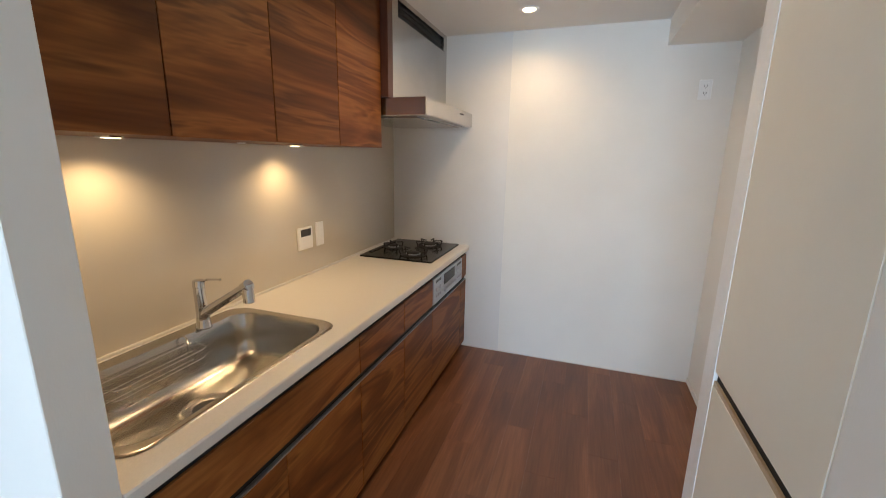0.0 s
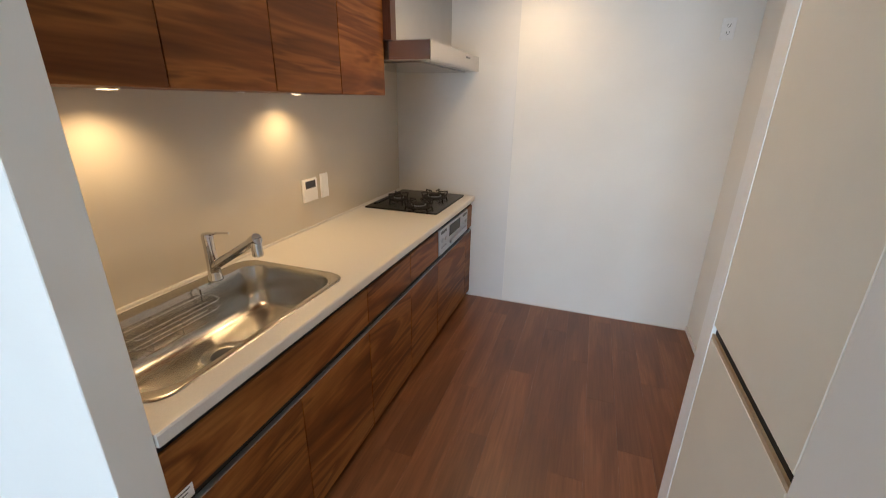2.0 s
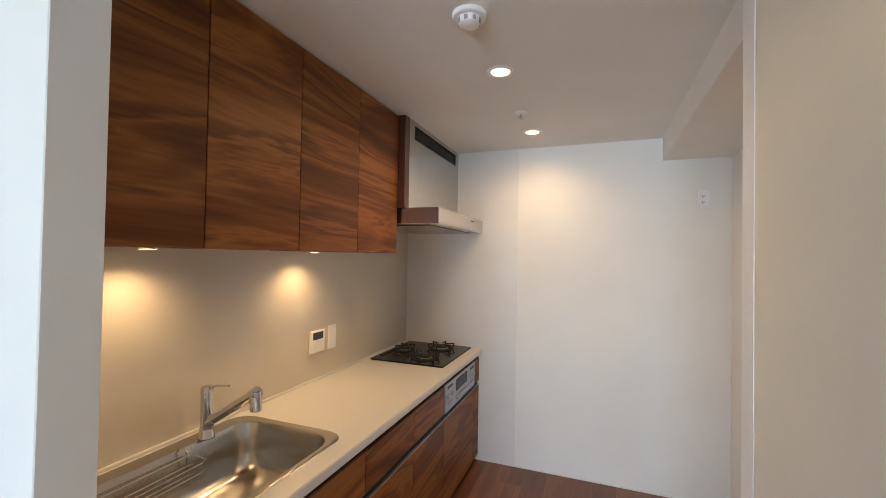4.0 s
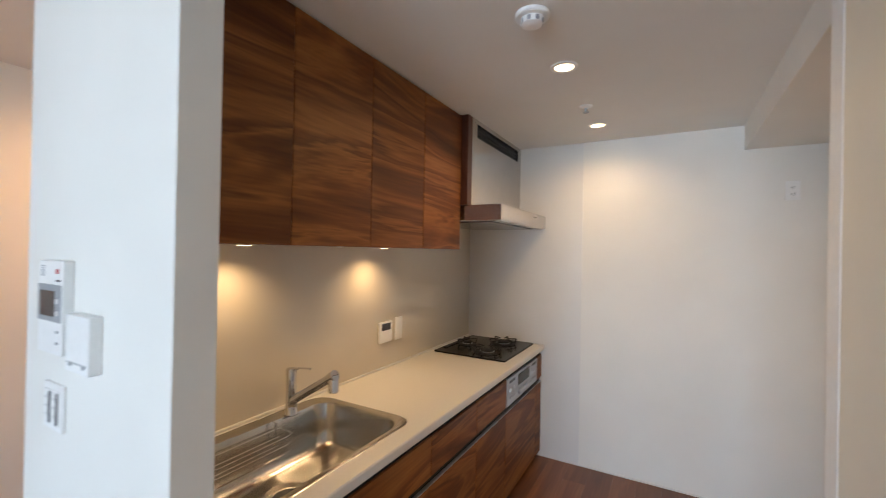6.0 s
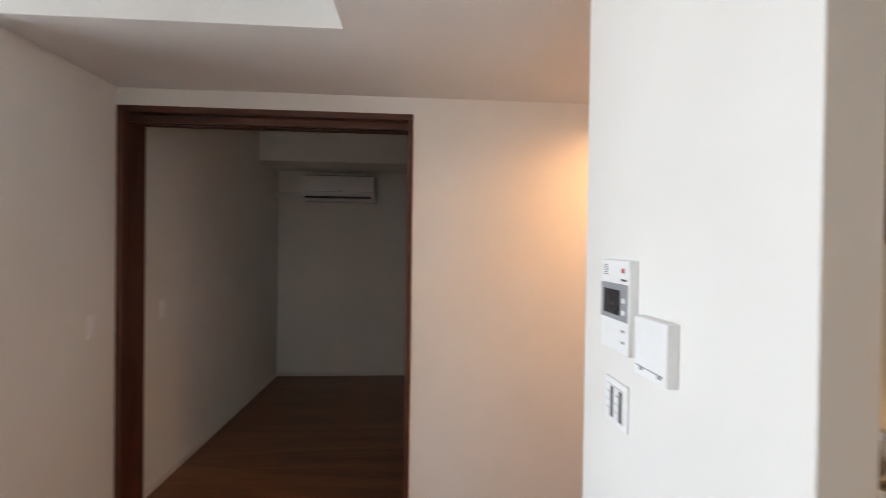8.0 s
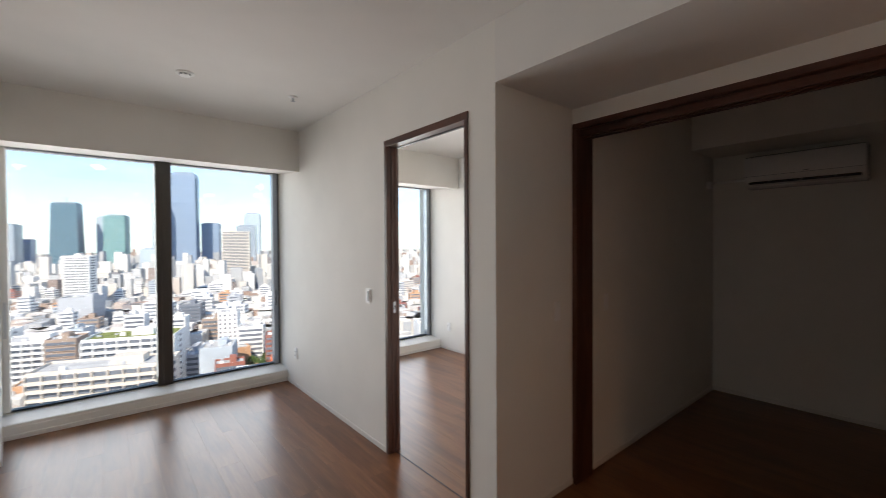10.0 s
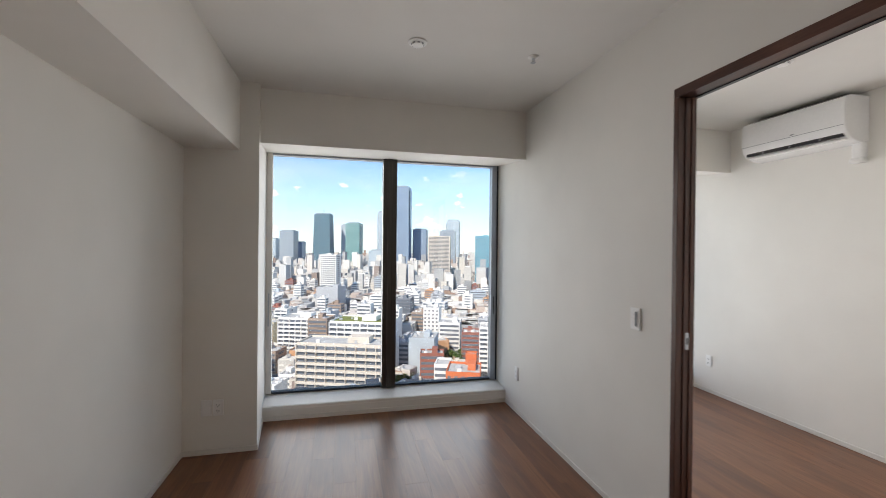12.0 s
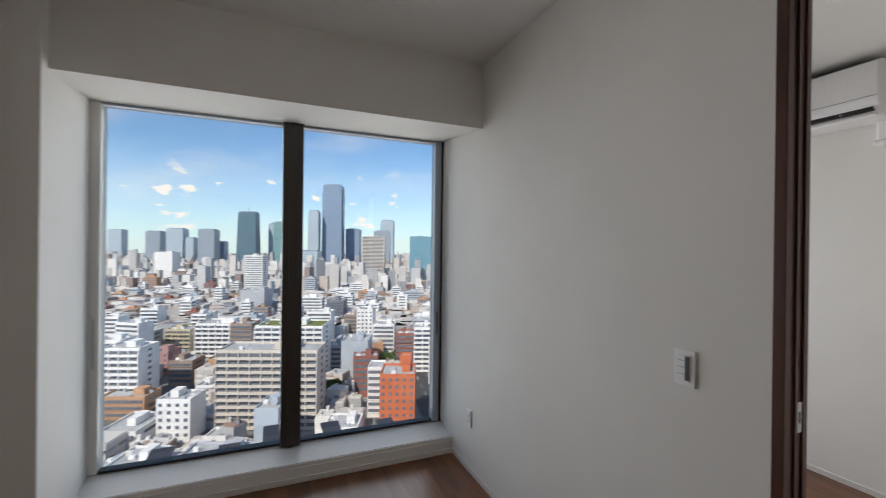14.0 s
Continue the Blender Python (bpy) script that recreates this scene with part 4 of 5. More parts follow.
def curtain_wall(name, glass, bar, fx=3.0, fz=3.9):
    """Glass facade with a grid of floors and mullions."""
    m, n, l, b = node_mat(name)
    vec = coords(n, l)
    sep = n.new("ShaderNodeSeparateXYZ")
    l.new(vec, sep.inputs[0])
    add = n.new("ShaderNodeMath")
    l.new(sep.outputs[0], add.inputs[0])
    l.new(sep.outputs[1], add.inputs[1])
    comb = n.new("ShaderNodeCombineXYZ")
    l.new(add.outputs[0], comb.inputs[0])
    l.new(sep.outputs[2], comb.inputs[1])
    br = n.new("ShaderNodeTexBrick")
    br.offset = 0.0
    br.inputs["Scale"].default_value = 1.0
    br.inputs["Brick Width"].default_value, br.inputs["Row Height"].default_value = fx, fz
    br.inputs["Mortar Size"].default_value = 0.45
    br.inputs["Color1"].default_value, br.inputs["Color2"].default_value = (*glass, 1), (*[c * 0.72 for c in glass], 1)
    br.inputs["Mortar"].default_value = (*bar, 1)
    l.new(comb.outputs[0], br.inputs["Vector"])
    l.new(br.outputs["Color"], b.inputs["Base Color"])
    b.inputs["Roughness"].default_value = 0.25
    return m


TEALG = curtain_wall("teal_glass_facade", (0.07, 0.15, 0.20), (0.13, 0.22, 0.27))
GREENG = curtain_wall("green_glass_facade", (0.10, 0.26, 0.27), (0.24, 0.40, 0.40))
# the three far tones below carry distance haze in lightened base colours
BLUEG = curtain_wall("blue_glass_facade", (0.21, 0.30, 0.42), (0.28, 0.37, 0.48), 4.0, 4.5)
HAZEG = curtain_wall("hazed_glass_facade", (0.36, 0.46, 0.54), (0.50, 0.57, 0.62))
GREYG = curtain_wall("grey_glass_facade", (0.26, 0.32, 0.38), (0.36, 0.41, 0.46))
WHITE = facade_mat("white_render", (0.80, 0.79, 0.77))
BEIGE = facade_mat("beige_tile", (0.65, 0.57, 0.50))
TAN = facade_mat("tan_tile", (0.62, 0.55, 0.48))
CREAM = facade_mat("cream_tile", (0.55, 0.47, 0.33))
BROWN = facade_mat("brown_tile", (0.34, 0.25, 0.20))
ORANGE = facade_mat("orange_tile", (0.62, 0.15, 0.06))
PEACH = facade_mat("peach_tile", (0.55, 0.30, 0.17))
PINK = facade_mat("pink_tile", (0.45, 0.25, 0.24))
REDB = facade_mat("red_brick", (0.32, 0.11, 0.08))
PALE = facade_mat("pale_blue_panel", (0.42, 0.48, 0.53))
GREY = facade_mat("grey_tile", (0.42, 0.44, 0.47))
DARK = facade_mat("dark_panel", (0.17, 0.19, 0.22))
TEAL = facade_mat("teal_panel", (0.12, 0.36, 0.46))
ROOFM = facade_mat("flat_roof", (0.42, 0.43, 0.43), 0.8, 0.2)
GREENR = facade_mat("planted_roof", (0.16, 0.19, 0.05), 0.9, 0.3)
# grey-blue base colour holds the sky's reflection in distant panes
WINM = plain("sky_toned_far_glass", (0.17, 0.195, 0.23), 0.15, grain=0.4, vary=0.5, relief=0.0)
UNIT = {}


def unit_box(material):
    """A box one metre wide, deep and high that stands on its origin; shared by all parts of one material."""
    if material.name not in UNIT:
        bm = box((-0.5, -0.5, 0), (0.5, 0.5, 1))
        me = bpy.data.meshes.new("unit_box")
        bm.to_mesh(me)
        bm.free()
        me.materials.append(material)
        UNIT[material.name] = me
    return UNIT[material.name]


def block(name, parent, material, place, size, turn=0.0, label=""):
    ob = new(name, unit_box(material))
    ob.parent = parent
    ob.location, ob.scale, ob.rotation_euler = place, size, (0, 0, radians(turn))
    if label:
        ob["label"] = label
    return ob


def solid(name, parent, material, x0, y0, x1, y1, z0, z1):
    return part(name, box((x0, y0, z0), (x1, y1, z1)), material, parent)


FOOT = []


def high_rise(name, x, y, w, d, h, style, material, label, turn=None, lean=False):
    """A building whose front, towards the flat, is at +d / 2 of its own axes."""
    turn = -TURN if turn is None else turn
    b = thing(name, (x, y, GZ), label, "building")
    b.rotation_euler = (0, 0, radians(turn))
    FOOT.append((x, y, 0.5 * math.hypot(w, d)))
    far = style == "curtain"
    wall = solid("wall", b, material, -w / 2, -d / 2, w / 2, d / 2, 0, h)
    if far and h > 190:
        taper = 0.84 if "faceted" in label else 0.93
        for v in wall.data.vertices:
            if v.co.z > h - 1:
                v.co.x, v.co.y = v.co.x * taper, v.co.y * taper
    if far:
        solid("roof", b, GREYG, -w * 0.36, -d * 0.36, w * 0.36, d * 0.36, h, h * 1.012 + 2)
        if "faceted" in label:
            part("mast", tube((0, 0, h), (0, 0, h + 20), 1.6, 0.8, 8), DARK, b)
        elif h > 150:
            solid("corner_fin", b, material, -w / 2 - 1.2, -d * 0.3, -w / 2, d * 0.3, 0, h * 0.96)
            solid("corner_fin", b, material, w / 2, -d * 0.3, w / 2 + 1.2, d * 0.3, 0, h * 0.93)
        return b
    roof = GREENR if "planted" in label else ROOFM
    solid("roof", b, roof, -w / 2 + 0.5, -d / 2 + 0.5, w / 2 - 0.5, d / 2 - 0.5, h, h + 0.25)
    for x0, y0, x1, y1 in ((-w / 2, d / 2 - 0.4, w / 2, d / 2), (-w / 2, -d / 2, w / 2, -d / 2 + 0.4), (-w / 2, -d / 2 + 0.4, -w / 2 + 0.4, d / 2 - 0.4), (w / 2 - 0.4, -d / 2 + 0.4, w / 2, d / 2 - 0.4)):
        solid("parapet", b, material, x0, y0, x1, y1, h, h + 1.1)
    rng = random.Random(int(abs(x * 7 + y * 3)))
    if w > 8:
        px = rng.uniform(-0.25, 0.2) * w
        solid("stair_head", b, material, px - w * 0.12, -d * 0.3, px + w * 0.12, d * 0.15, h + 0.25, h + 3.2)
        for k in range(2 if lean else rng.randint(3, 7)):
            ux, uy = rng.uniform(-0.42, 0.42) * w, rng.uniform(-0.4, 0.4) * d
            block("roof_unit", b, WHITE if k % 2 else GREY, (ux, uy, h + 0.25), (rng.uniform(0.8, 2.2), rng.uniform(0.8, 1.6), rng.uniform(0.8, 1.8)))
    if style == "plain":
        return b
    fh = 3.0
    floors = int(h // fh)
    low = max(0, floors - (6 if lean else 40 if h > 60 else 12))
    for k in range(low, floors):
        z = k * fh + (h - floors * fh)
        if style == "balcony" and lean:
            block("window_band", b, WINM, (0, d / 2 + 0.02, z + 1.0), (w * 0.94, 0.12, 1.55))
            block("balcony", b, material, (0, d / 2 + 0.62, z - 0.15), (w * 0.985, 1.1, 1.15))
        elif style == "balcony":
            bays = max(2, round(w / 4.6))
            bw = w / bays
            for j in range(bays):
                bx = -w / 2 + (j + 0.5) * bw
                block("window", b, WINM, (bx, d / 2 + 0.02, z + 1.0), (bw * 0.84, 0.12, 1.55))
            block("balcony", b, material, (0, d / 2 + 0.62, z - 0.15), (w * 0.985, 1.1, 1.15))
            block("side_window", b, WINM, (w / 2 + 0.02, 0, z + 1.0), (0.12, d * 0.16, 1.3))
            block("side_window", b, WINM, (-w / 2 - 0.02, 0, z + 1.0), (0.12, d * 0.16, 1.3))
        elif style == "slab":
            block("window_band", b, WINM, (0, d / 2 + 0.02, z + 0.95), (w * 0.92, 0.12, 1.45))
            if lean:
                continue
            block("ledge", b, material, (0, d / 2 + 0.2, z + 0.55), (w, 0.4, 0.3))
            block("side_window", b, WINM, (w / 2 + 0.02, 0, z + 1.0), (0.12, d * 0.5, 1.3))
            block("side_window", b, WINM, (-w / 2 - 0.02, 0, z + 1.0), (0.12, d * 0.5, 1.3))
        else:
            bays = max(2, round(w / (3.2 if style == "punched" else 5.0)))
            bw = w / bays
            for j in range(bays):
                bx = -w / 2 + (j + 0.5) * bw
                block("window", b, WINM, (bx, d / 2 + 0.02, z + 1.0), (bw * (0.45 if style == "punched" else 0.6), 0.12, 1.3))
            if style == "punched":
                for j in range(max(2, round(d / 4))):
                    by = -d / 2 + (j + 0.5) * d / max(2, round(d / 4))
                    block("side_window", b, WINM, (w / 2 + 0.02, by, z + 1.0), (0.12, 1.3, 1.3))
    if style == "balcony" and not lean:
        bays = max(2, round(w / 4.6))
        for j in range(bays + 1):
            block("pier", b, material, (-w / 2 + j * w / bays, d / 2 + 0.55, 0), (0.35, 1.2, h))
    if style == "slab" and h > 50:
        for j in range(9):
            block("pier", b, material, (-w / 2 + j * w / 8, d / 2 + 0.2, 0), (0.6, 0.5, h))
    return b


high_rise("office_tower", 83.1, -1683.2, 73.2, 45.0, 203.7, "curtain", TEALG, "dark teal glass office tower with a faceted top")
high_rise("office_tower", -221.9, -1673.8, 78.0, 60.0, 321.3, "curtain", BLUEG, "very tall blue grey glass tower on the skyline")
high_rise("apartment_tower", -32.0, -1541.0, 52.0, 40.0, 163.0, "curtain", GREENG, "teal green glass office tower on the skyline")
high_rise("apartment_tower", -146.0, -1636.0, 40.0, 36.0, 215.0, "curtain", HAZEG, "light glass tower beside the tallest one, haze put into its colour")
high_rise("apartment_tower", -208.8, -906.0, 48.4, 30.0, 103.1, "slab", BEIGE, "beige apartment tower with stacked balconies")
high_rise("apartment_tower", -322.9, -914.2, 51.1, 32.0, 106.0, "grid", TEAL, "teal glass apartment tower with gridded balconies")
high_rise("office_tower", -548.3, -2074.5, 68.3, 50.0, 219.5, "curtain", HAZEG, "glass tower far off on the skyline, paled with painted haze")
high_rise("office_tower", -425.1, -1692.8, 65.9, 50.0, 147.9, "curtain", GREYG, "grey glass office block on the skyline")
high_rise("office_tower", -313.8, -1738.6, 57.4, 50.0, 154.9, "curtain", BLUEG, "dark blue office block on the skyline")
high_rise("apartment_tower", -8.4, -1750.9, 38.0, 40.0, 167.8, "curtain", HAZEG, "slim tower on the skyline, paled with painted haze")
high_rise("apartment_tower", 776.8, -2728.7, 71.5, 50.0, 159.3, "curtain", HAZEG, "stepped tower far off on the skyline with haze in its colour")
high_rise("apartment_tower", 533.1, -2412.0, 70.0, 50.0, 146.9, "curtain", GREYG, "grey twin-stepped tower on the skyline")
high_rise("apartment_tower", 413.2, -2254.5, 76.0, 50.0, 156.9, "curtain", HAZEG, "pale green tower on the skyline with haze in its colour")
high_rise("office_tower", 262.6, -2084.3, 69.8, 50.0, 150.7, "curtain", GREYG, "grey office tower on the skyline")
high_rise("office_tower", 350.5, -2223.2, 35.6, 40.0, 114.9, "curtain", HAZEG, "office block on the skyline with haze in its colour")
high_rise("office_tower", 213.8, -2166.9, 26.1, 40.0, 99.3, "curtain", BLUEG, "small dark tower on the skyline")
high_rise("apartment_block", 20.0, -627.1, 23.1, 20.0, 65.9, "slab", WHITE, "white slab apartment block with dark window bands")
high_rise("apartment_block", -1.6, -203.0, 43.0, 16.0, 33.5, "balcony", TAN, "long tan apartment block with rows of balconies")
high_rise("apartment_block", -13.3, -264.2, 38.4, 22.0, 32.9, "balcony", WHITE, "white apartment block with rounded balconies and a planted roof")
high_rise("apartment_block", 26.5, -321.6, 35.5, 20.0, 26.4, "balcony", WHITE, "white apartment block with stacked balconies")
high_rise("apartment_block", 15.3, -299.8, 13.6, 14.0, 29.0, "slab", BROWN, "brown apartment block with dark window bands")
high_rise("apartment_block", -52.5, -176.5, 14.8, 16.0, 25.2, "punched", ORANGE, "bright orange apartment block with small windows")
high_rise("stair_tower", -58.0, -183.8, 5.0, 5.0, 29.6, "plain", ORANGE, "bright orange stair tower on a roof")
high_rise("apartment_block", -47.8, -196.9, 7.4, 12.0, 22.6, "slab", WHITE, "narrow white apartment block")
high_rise("apartment_block", 63.8, -248.8, 18.2, 15.0, 29.1, "balcony", WHITE, "tall white apartment block with balconies")
high_rise("apartment_block", 33.7, -201.3, 13.4, 12.0, 16.5, "punched", WHITE, "white apartment block with small square windows")
high_rise("apartment_block", 60.0, -234.9, 20.2, 12.0, 9.5, "slab", PEACH, "orange brick apartment block")
high_rise("office_block", -49.2, -254.8, 15.6, 20.0, 23.3, "plain", PALE, "windowless pale blue grey office block")
high_rise("office_block", -42.6, -284.6, 8.8, 30.0, 15.5, "slab", GREY, "grey office block with window bands")
high_rise("apartment_block", -92.7, -257.5, 10.5, 18.0, 27.8, "balcony", WHITE, "white apartment block with balconies")
high_rise("apartment_block", -84.7, -269.4, 12.0, 14.0, 21.8, "slab", REDB, "red brick apartment block")
high_rise("office_block", -75.4, -289.4, 14.7, 18.0, 25.3, "slab", WHITE, "white office block with a strip of windows")
high_rise("apartment_block", -70.5, -329.3, 12.4, 18.0, 30.2, "punched", WHITE, "white apartment block with square windows")
high_rise("office_block", 14.7, -487.1, 24.8, 25.0, 32.6, "plain", GREY, "plain grey office block")
high_rise("office_block", -58.9, -410.9, 16.1, 20.0, 27.9, "slab", DARK, "dark grey office block")
high_rise("apartment_block", -64.3, -352.3, 12.3, 16.0, 22.8, "slab", BROWN, "brown and white apartment block")
high_rise("apartment_block", 59.9, -360.3, 17.5, 16.0, 17.1, "balcony", CREAM, "cream apartment block with balconies")
high_rise("apartment_block", 50.6, -390.0, 11.5, 18.0, 23.4, "balcony", WHITE, "white apartment block with balconies")
high_rise("apartment_block", 84.1, -359.3, 15.0, 16.0, 16.5, "slab", GREY, "grey apartment block with window bands")
high_rise("apartment_block", 44.6, -279.4, 12.9, 14.0, 13.2, "slab", BROWN, "brown apartment block with window bands")
high_rise("apartment_block", 63.7, -306.7, 17.5, 14.0, 13.5, "punched", PINK, "pink tiled apartment block")
high_rise("office_block", -86.1, -1070.1, 45.0, 40.0, 69.4, "curtain", HAZEG, "office block below the skyline with haze in its colour")
high_rise("office_block", 216.1, -1081.0, 38.2, 30.0, 63.6, "plain", WHITE, "broad white hall roof among the houses")
high_rise("low_building", 51.6, -207.6, 14.5, 20.0, 5.5, "slab", WHITE, "low white building with a flat roof")
high_rise("low_building", 24.2, -211.5, 10.8, 12.0, 5.5, "slab", GREY, "low grey building with a cluttered roof")
high_rise("low_building", -1.4, -171.7, 8.7, 14.0, 19.3, "plain", PALE, "low building with a pale blue roof")
high_rise("low_building", -27.8, -169.5, 13.3, 14.0, 9.0, "plain", WHITE, "low white flat-roofed building")
high_rise("apartment_block", -14.1, -236.9, 14.4, 14.0, 15.0, "slab", CREAM, "cream apartment block with window bands")
high_rise("apartment_block", -94.5, -233.0, 12.4, 18.0, 21.2, "slab", WHITE, "white apartment block with window bands")
high_rise("office_tower", -650.9, -1383.5, 75.1, 50.0, 158.9, "curtain", BLUEG, "blue glass office tower on the skyline")
high_rise("apartment_tower", -672.1, -1153.1, 48.8, 40.0, 121.2, "curtain", HAZEG, "glass apartment tower on the skyline with haze in its colour")
high_rise("apartment_block", -121.7, -210.9, 20.8, 18.0, 23.6, "balcony", WHITE, "white apartment block with balconies")
high_rise("apartment_block", -124.7, -154.5, 23.2, 16.0, 25.5, "slab", BEIGE, "beige apartment block with window bands")

# ground, a road and the wide spread of houses
ground_m = plain("city_ground", (0.21, 0.21, 0.20), 0.9, grain=0.02, vary=0.4, relief=0.0)
structure("ground", box((-4500, -4900, GZ - 2), (4500, 300, GZ)), ground_m, "grey city ground reaching the horizon")
asphalt = plain("asphalt", (0.055, 0.056, 0.06), 0.85, grain=0.3, vary=0.2, relief=0.0)
ROADX, ROADY, ROADT = -80.0, -221.0, -10.0
rd = thing("road", (ROADX, ROADY, GZ), "grey asphalt road between the blocks", "", "", "structure")
rd.rotation_euler = (0, 0, radians(ROADT))
part("carriageway", box((-7, -220, 0.01), (7, 160, 0.06)), asphalt, rd)
for k in range(24):
    block("lane_mark", rd, WHITE, (0.0, -200 + k * 14, 0.06), (0.25, 6, 0.02))

# mid-distance blocks: a few kinds, copied along the street grid
rng = random.Random(11)
PAL = [WHITE, WHITE, WHITE, BEIGE, WHITE, GREY, PALE, BROWN, WHITE, WHITE, PEACH, REDB]
KINDS = []
for k, (w, d, h, st) in enumerate([(14, 11, 27, "balcony"), (11, 10, 21, "slab"), (18, 12, 33, "slab"), (9, 9, 15, "punched"), (12, 14, 18, "slab"), (22, 12, 30, "balcony"),
                                   (10, 12, 24, "slab"), (16, 11, 12, "slab"), (12, 10, 36, "slab"), (8, 8, 9, "plain"), (20, 16, 15, "plain"), (13, 10, 24, "slab")]):
    m = PAL[k]
    KINDS.append((high_rise("city_block", 0, 60 + 40 * k, w, d, h, "slab" if st == "punched" else st, m, "mid-rise city block with a flat roof among many others", 0.0, True), w, d))
FOOT = FOOT[:-12]
heights = {kb.name: h for (kb, w, d), h in zip(KINDS, (27, 21, 33, 15, 18, 30, 24, 12, 36, 9, 15, 24))}
ca, sa = math.cos(radians(-TURN)), math.sin(radians(-TURN))
FURTHER = []
count = 0
ahead = 118.0
while ahead < 760 and count < 420:
    half = ahead * 0.98 + 25
    lat = -half
    while lat < half * 0.86:
        kb, w, d = rng.choice(KINDS)
        u, v = lat + rng.uniform(-3, 3), ahead + rng.uniform(-5, 5)
        px, py = -0.3475 * v - 0.9375 * u, -0.9375 * v + 0.3475 * u
        step = 15 + ahead * 0.022
        road_d = abs((px - ROADX) * math.cos(radians(ROADT)) + (py - ROADY) * math.sin(radians(ROADT)))
        if road_d > 13 and all((px - a) ** 2 + (py - b) ** 2 > (r + 0.45 * math.hypot(w, d)) ** 2 for a, b, r in FOOT) and count < 420:
            z = GZ - rng.uniform(0, 7)
            if v < 225:
                z = GZ - max(0.0, heights[kb.name] - rng.uniform(6, 13))
            place = pose(px, py, z, 0, 0, -TURN + rng.choice((0, 0, 0, 8, -12, 90)))
            if count < 110:
                copy_thing(kb, place)
            else:
                FURTHER.append((rng.choice(PAL), w, d, rng.uniform(9, 34), place))
            count += 1
        lat += step + rng.uniform(0, 10)
    ahead += 19 + ahead * 0.045
for k, (kb, w, d) in enumerate(KINDS):
    kb.location = (-360.0 + 30 * k, -160.0 - 12 * k, GZ)

# the blocks behind them: real walls and window bands, one sheet a colour
QUADS = ((3, 2, 1, 0), (4, 5, 6, 7), (0, 1, 5, 4), (1, 2, 6, 5), (2, 3, 7, 6), (3, 0, 4, 7))


def put_box(vs, fs, m, x0, y0, z0, x1, y1, z1):
    i = len(vs)
    vs += [m @ Vector(p) for p in ((x0, y0, z0), (x1, y0, z0), (x1, y1, z0), (x0, y1, z0), (x0, y0, z1), (x1, y0, z1), (x1, y1, z1), (x0, y1, z1))]
    fs += [tuple(i + k for k in q) for q in QUADS]


SHEETS = {}
for mat, w, d, h, place in FURTHER:
    vs, fs = SHEETS.setdefault(mat.name, ([], []))
    put_box(vs, fs, place, -w / 2, -d / 2, 0, w / 2, d / 2, h)
    put_box(vs, fs, place, -w * 0.2, -d * 0.3, h, w * 0.1, d * 0.1, h + 3)
    put_box(vs, fs, place, w * 0.2, -d * 0.2, h, w * 0.32, d * 0.1, h + 1.6)
    ws, wf = SHEETS.setdefault(WINM.name, ([], []))
    for k in range(int(h // 3)):
        z = h - 3 * (k + 1) + 1.0
        put_box(ws, wf, place, -w * 0.46, d / 2, z, w * 0.46, d / 2 + 0.1, z + 1.4)
        put_box(ws, wf, place, w / 2, -d * 0.3, z, w / 2 + 0.1, d * 0.3, z + 1.3)
        put_box(ws, wf, place, -w / 2 - 0.1, -d * 0.3, z, -w / 2, d * 0.3, z + 1.3)
for key, (vs, fs) in SHEETS.items():
    me = bpy.data.meshes.new("city_blocks")
    me.from_pydata(vs, [], fs)
    me.materials.append(bpy.data.materials[key])
    tagged(new("city_blocks", me), "further mid-rise city blocks with window bands", "buildings", "", "stuff")

# far houses and blocks: one spread
m, n, l, b = node_mat("far_city")
geo = n.new("ShaderNodeNewGeometry")
l.new(ramp(n, l, geo.outputs["Random Per Island"], [(0.0, (0.74, 0.73, 0.71)), (0.35, (0.58, 0.54, 0.49)), (0.55, (0.34, 0.36, 0.38)), (0.75, (0.74, 0.72, 0.69)), (0.9, (0.33, 0.22, 0.17)), (1.0, (0.20, 0.23, 0.26))]), b.inputs["Base Color"])
b.inputs["Roughness"].default_value = 0.7
FARM = m
verts, faces = [], []
for k in range(13000):
    v = 330 + 2900 * rng.random() ** 1.7
    u = rng.uniform(-1.05, 0.85) * v
    px, py = -0.3475 * v - 0.9375 * u, -0.9375 * v + 0.3475 * u
    if v < 1050 and any((px - a) ** 2 + (py - b_) ** 2 < (r + 6) ** 2 for a, b_, r in FOOT):
        continue
    tall = rng.random()
    hh = rng.uniform(5, 13) if tall < 0.72 else rng.uniform(14, 34) if tall < 0.96 else rng.uniform(34, 62)
    if v < 620:
        hh = min(hh, 17)
    ww, dd = rng.uniform(6, 14) * (1 + v / 2500), rng.uniform(6, 13)
    t0 = radians(-TURN + rng.choice((0, 0, 90, 25, -20)))
    c, s = math.cos(t0), math.sin(t0)
    base = len(verts)
    for zz in (GZ, GZ + hh):
        for qx, qy in ((-ww / 2, -dd / 2), (ww / 2, -dd / 2), (ww / 2, dd / 2), (-ww / 2, dd / 2)):
            verts.append((px + qx * c - qy * s, py + qx * s + qy * c, zz))
    faces += [tuple(base + i for i in q) for q in QUADS]
me = bpy.data.meshes.new("far_houses")
me.from_pydata(verts, [], faces)
me.materials.append(FARM)
tagged(new("far_houses", me), "dense spread of small pale city houses to the horizon", "houses", "", "stuff")

# low houses between the near blocks
vs, fs = [], []
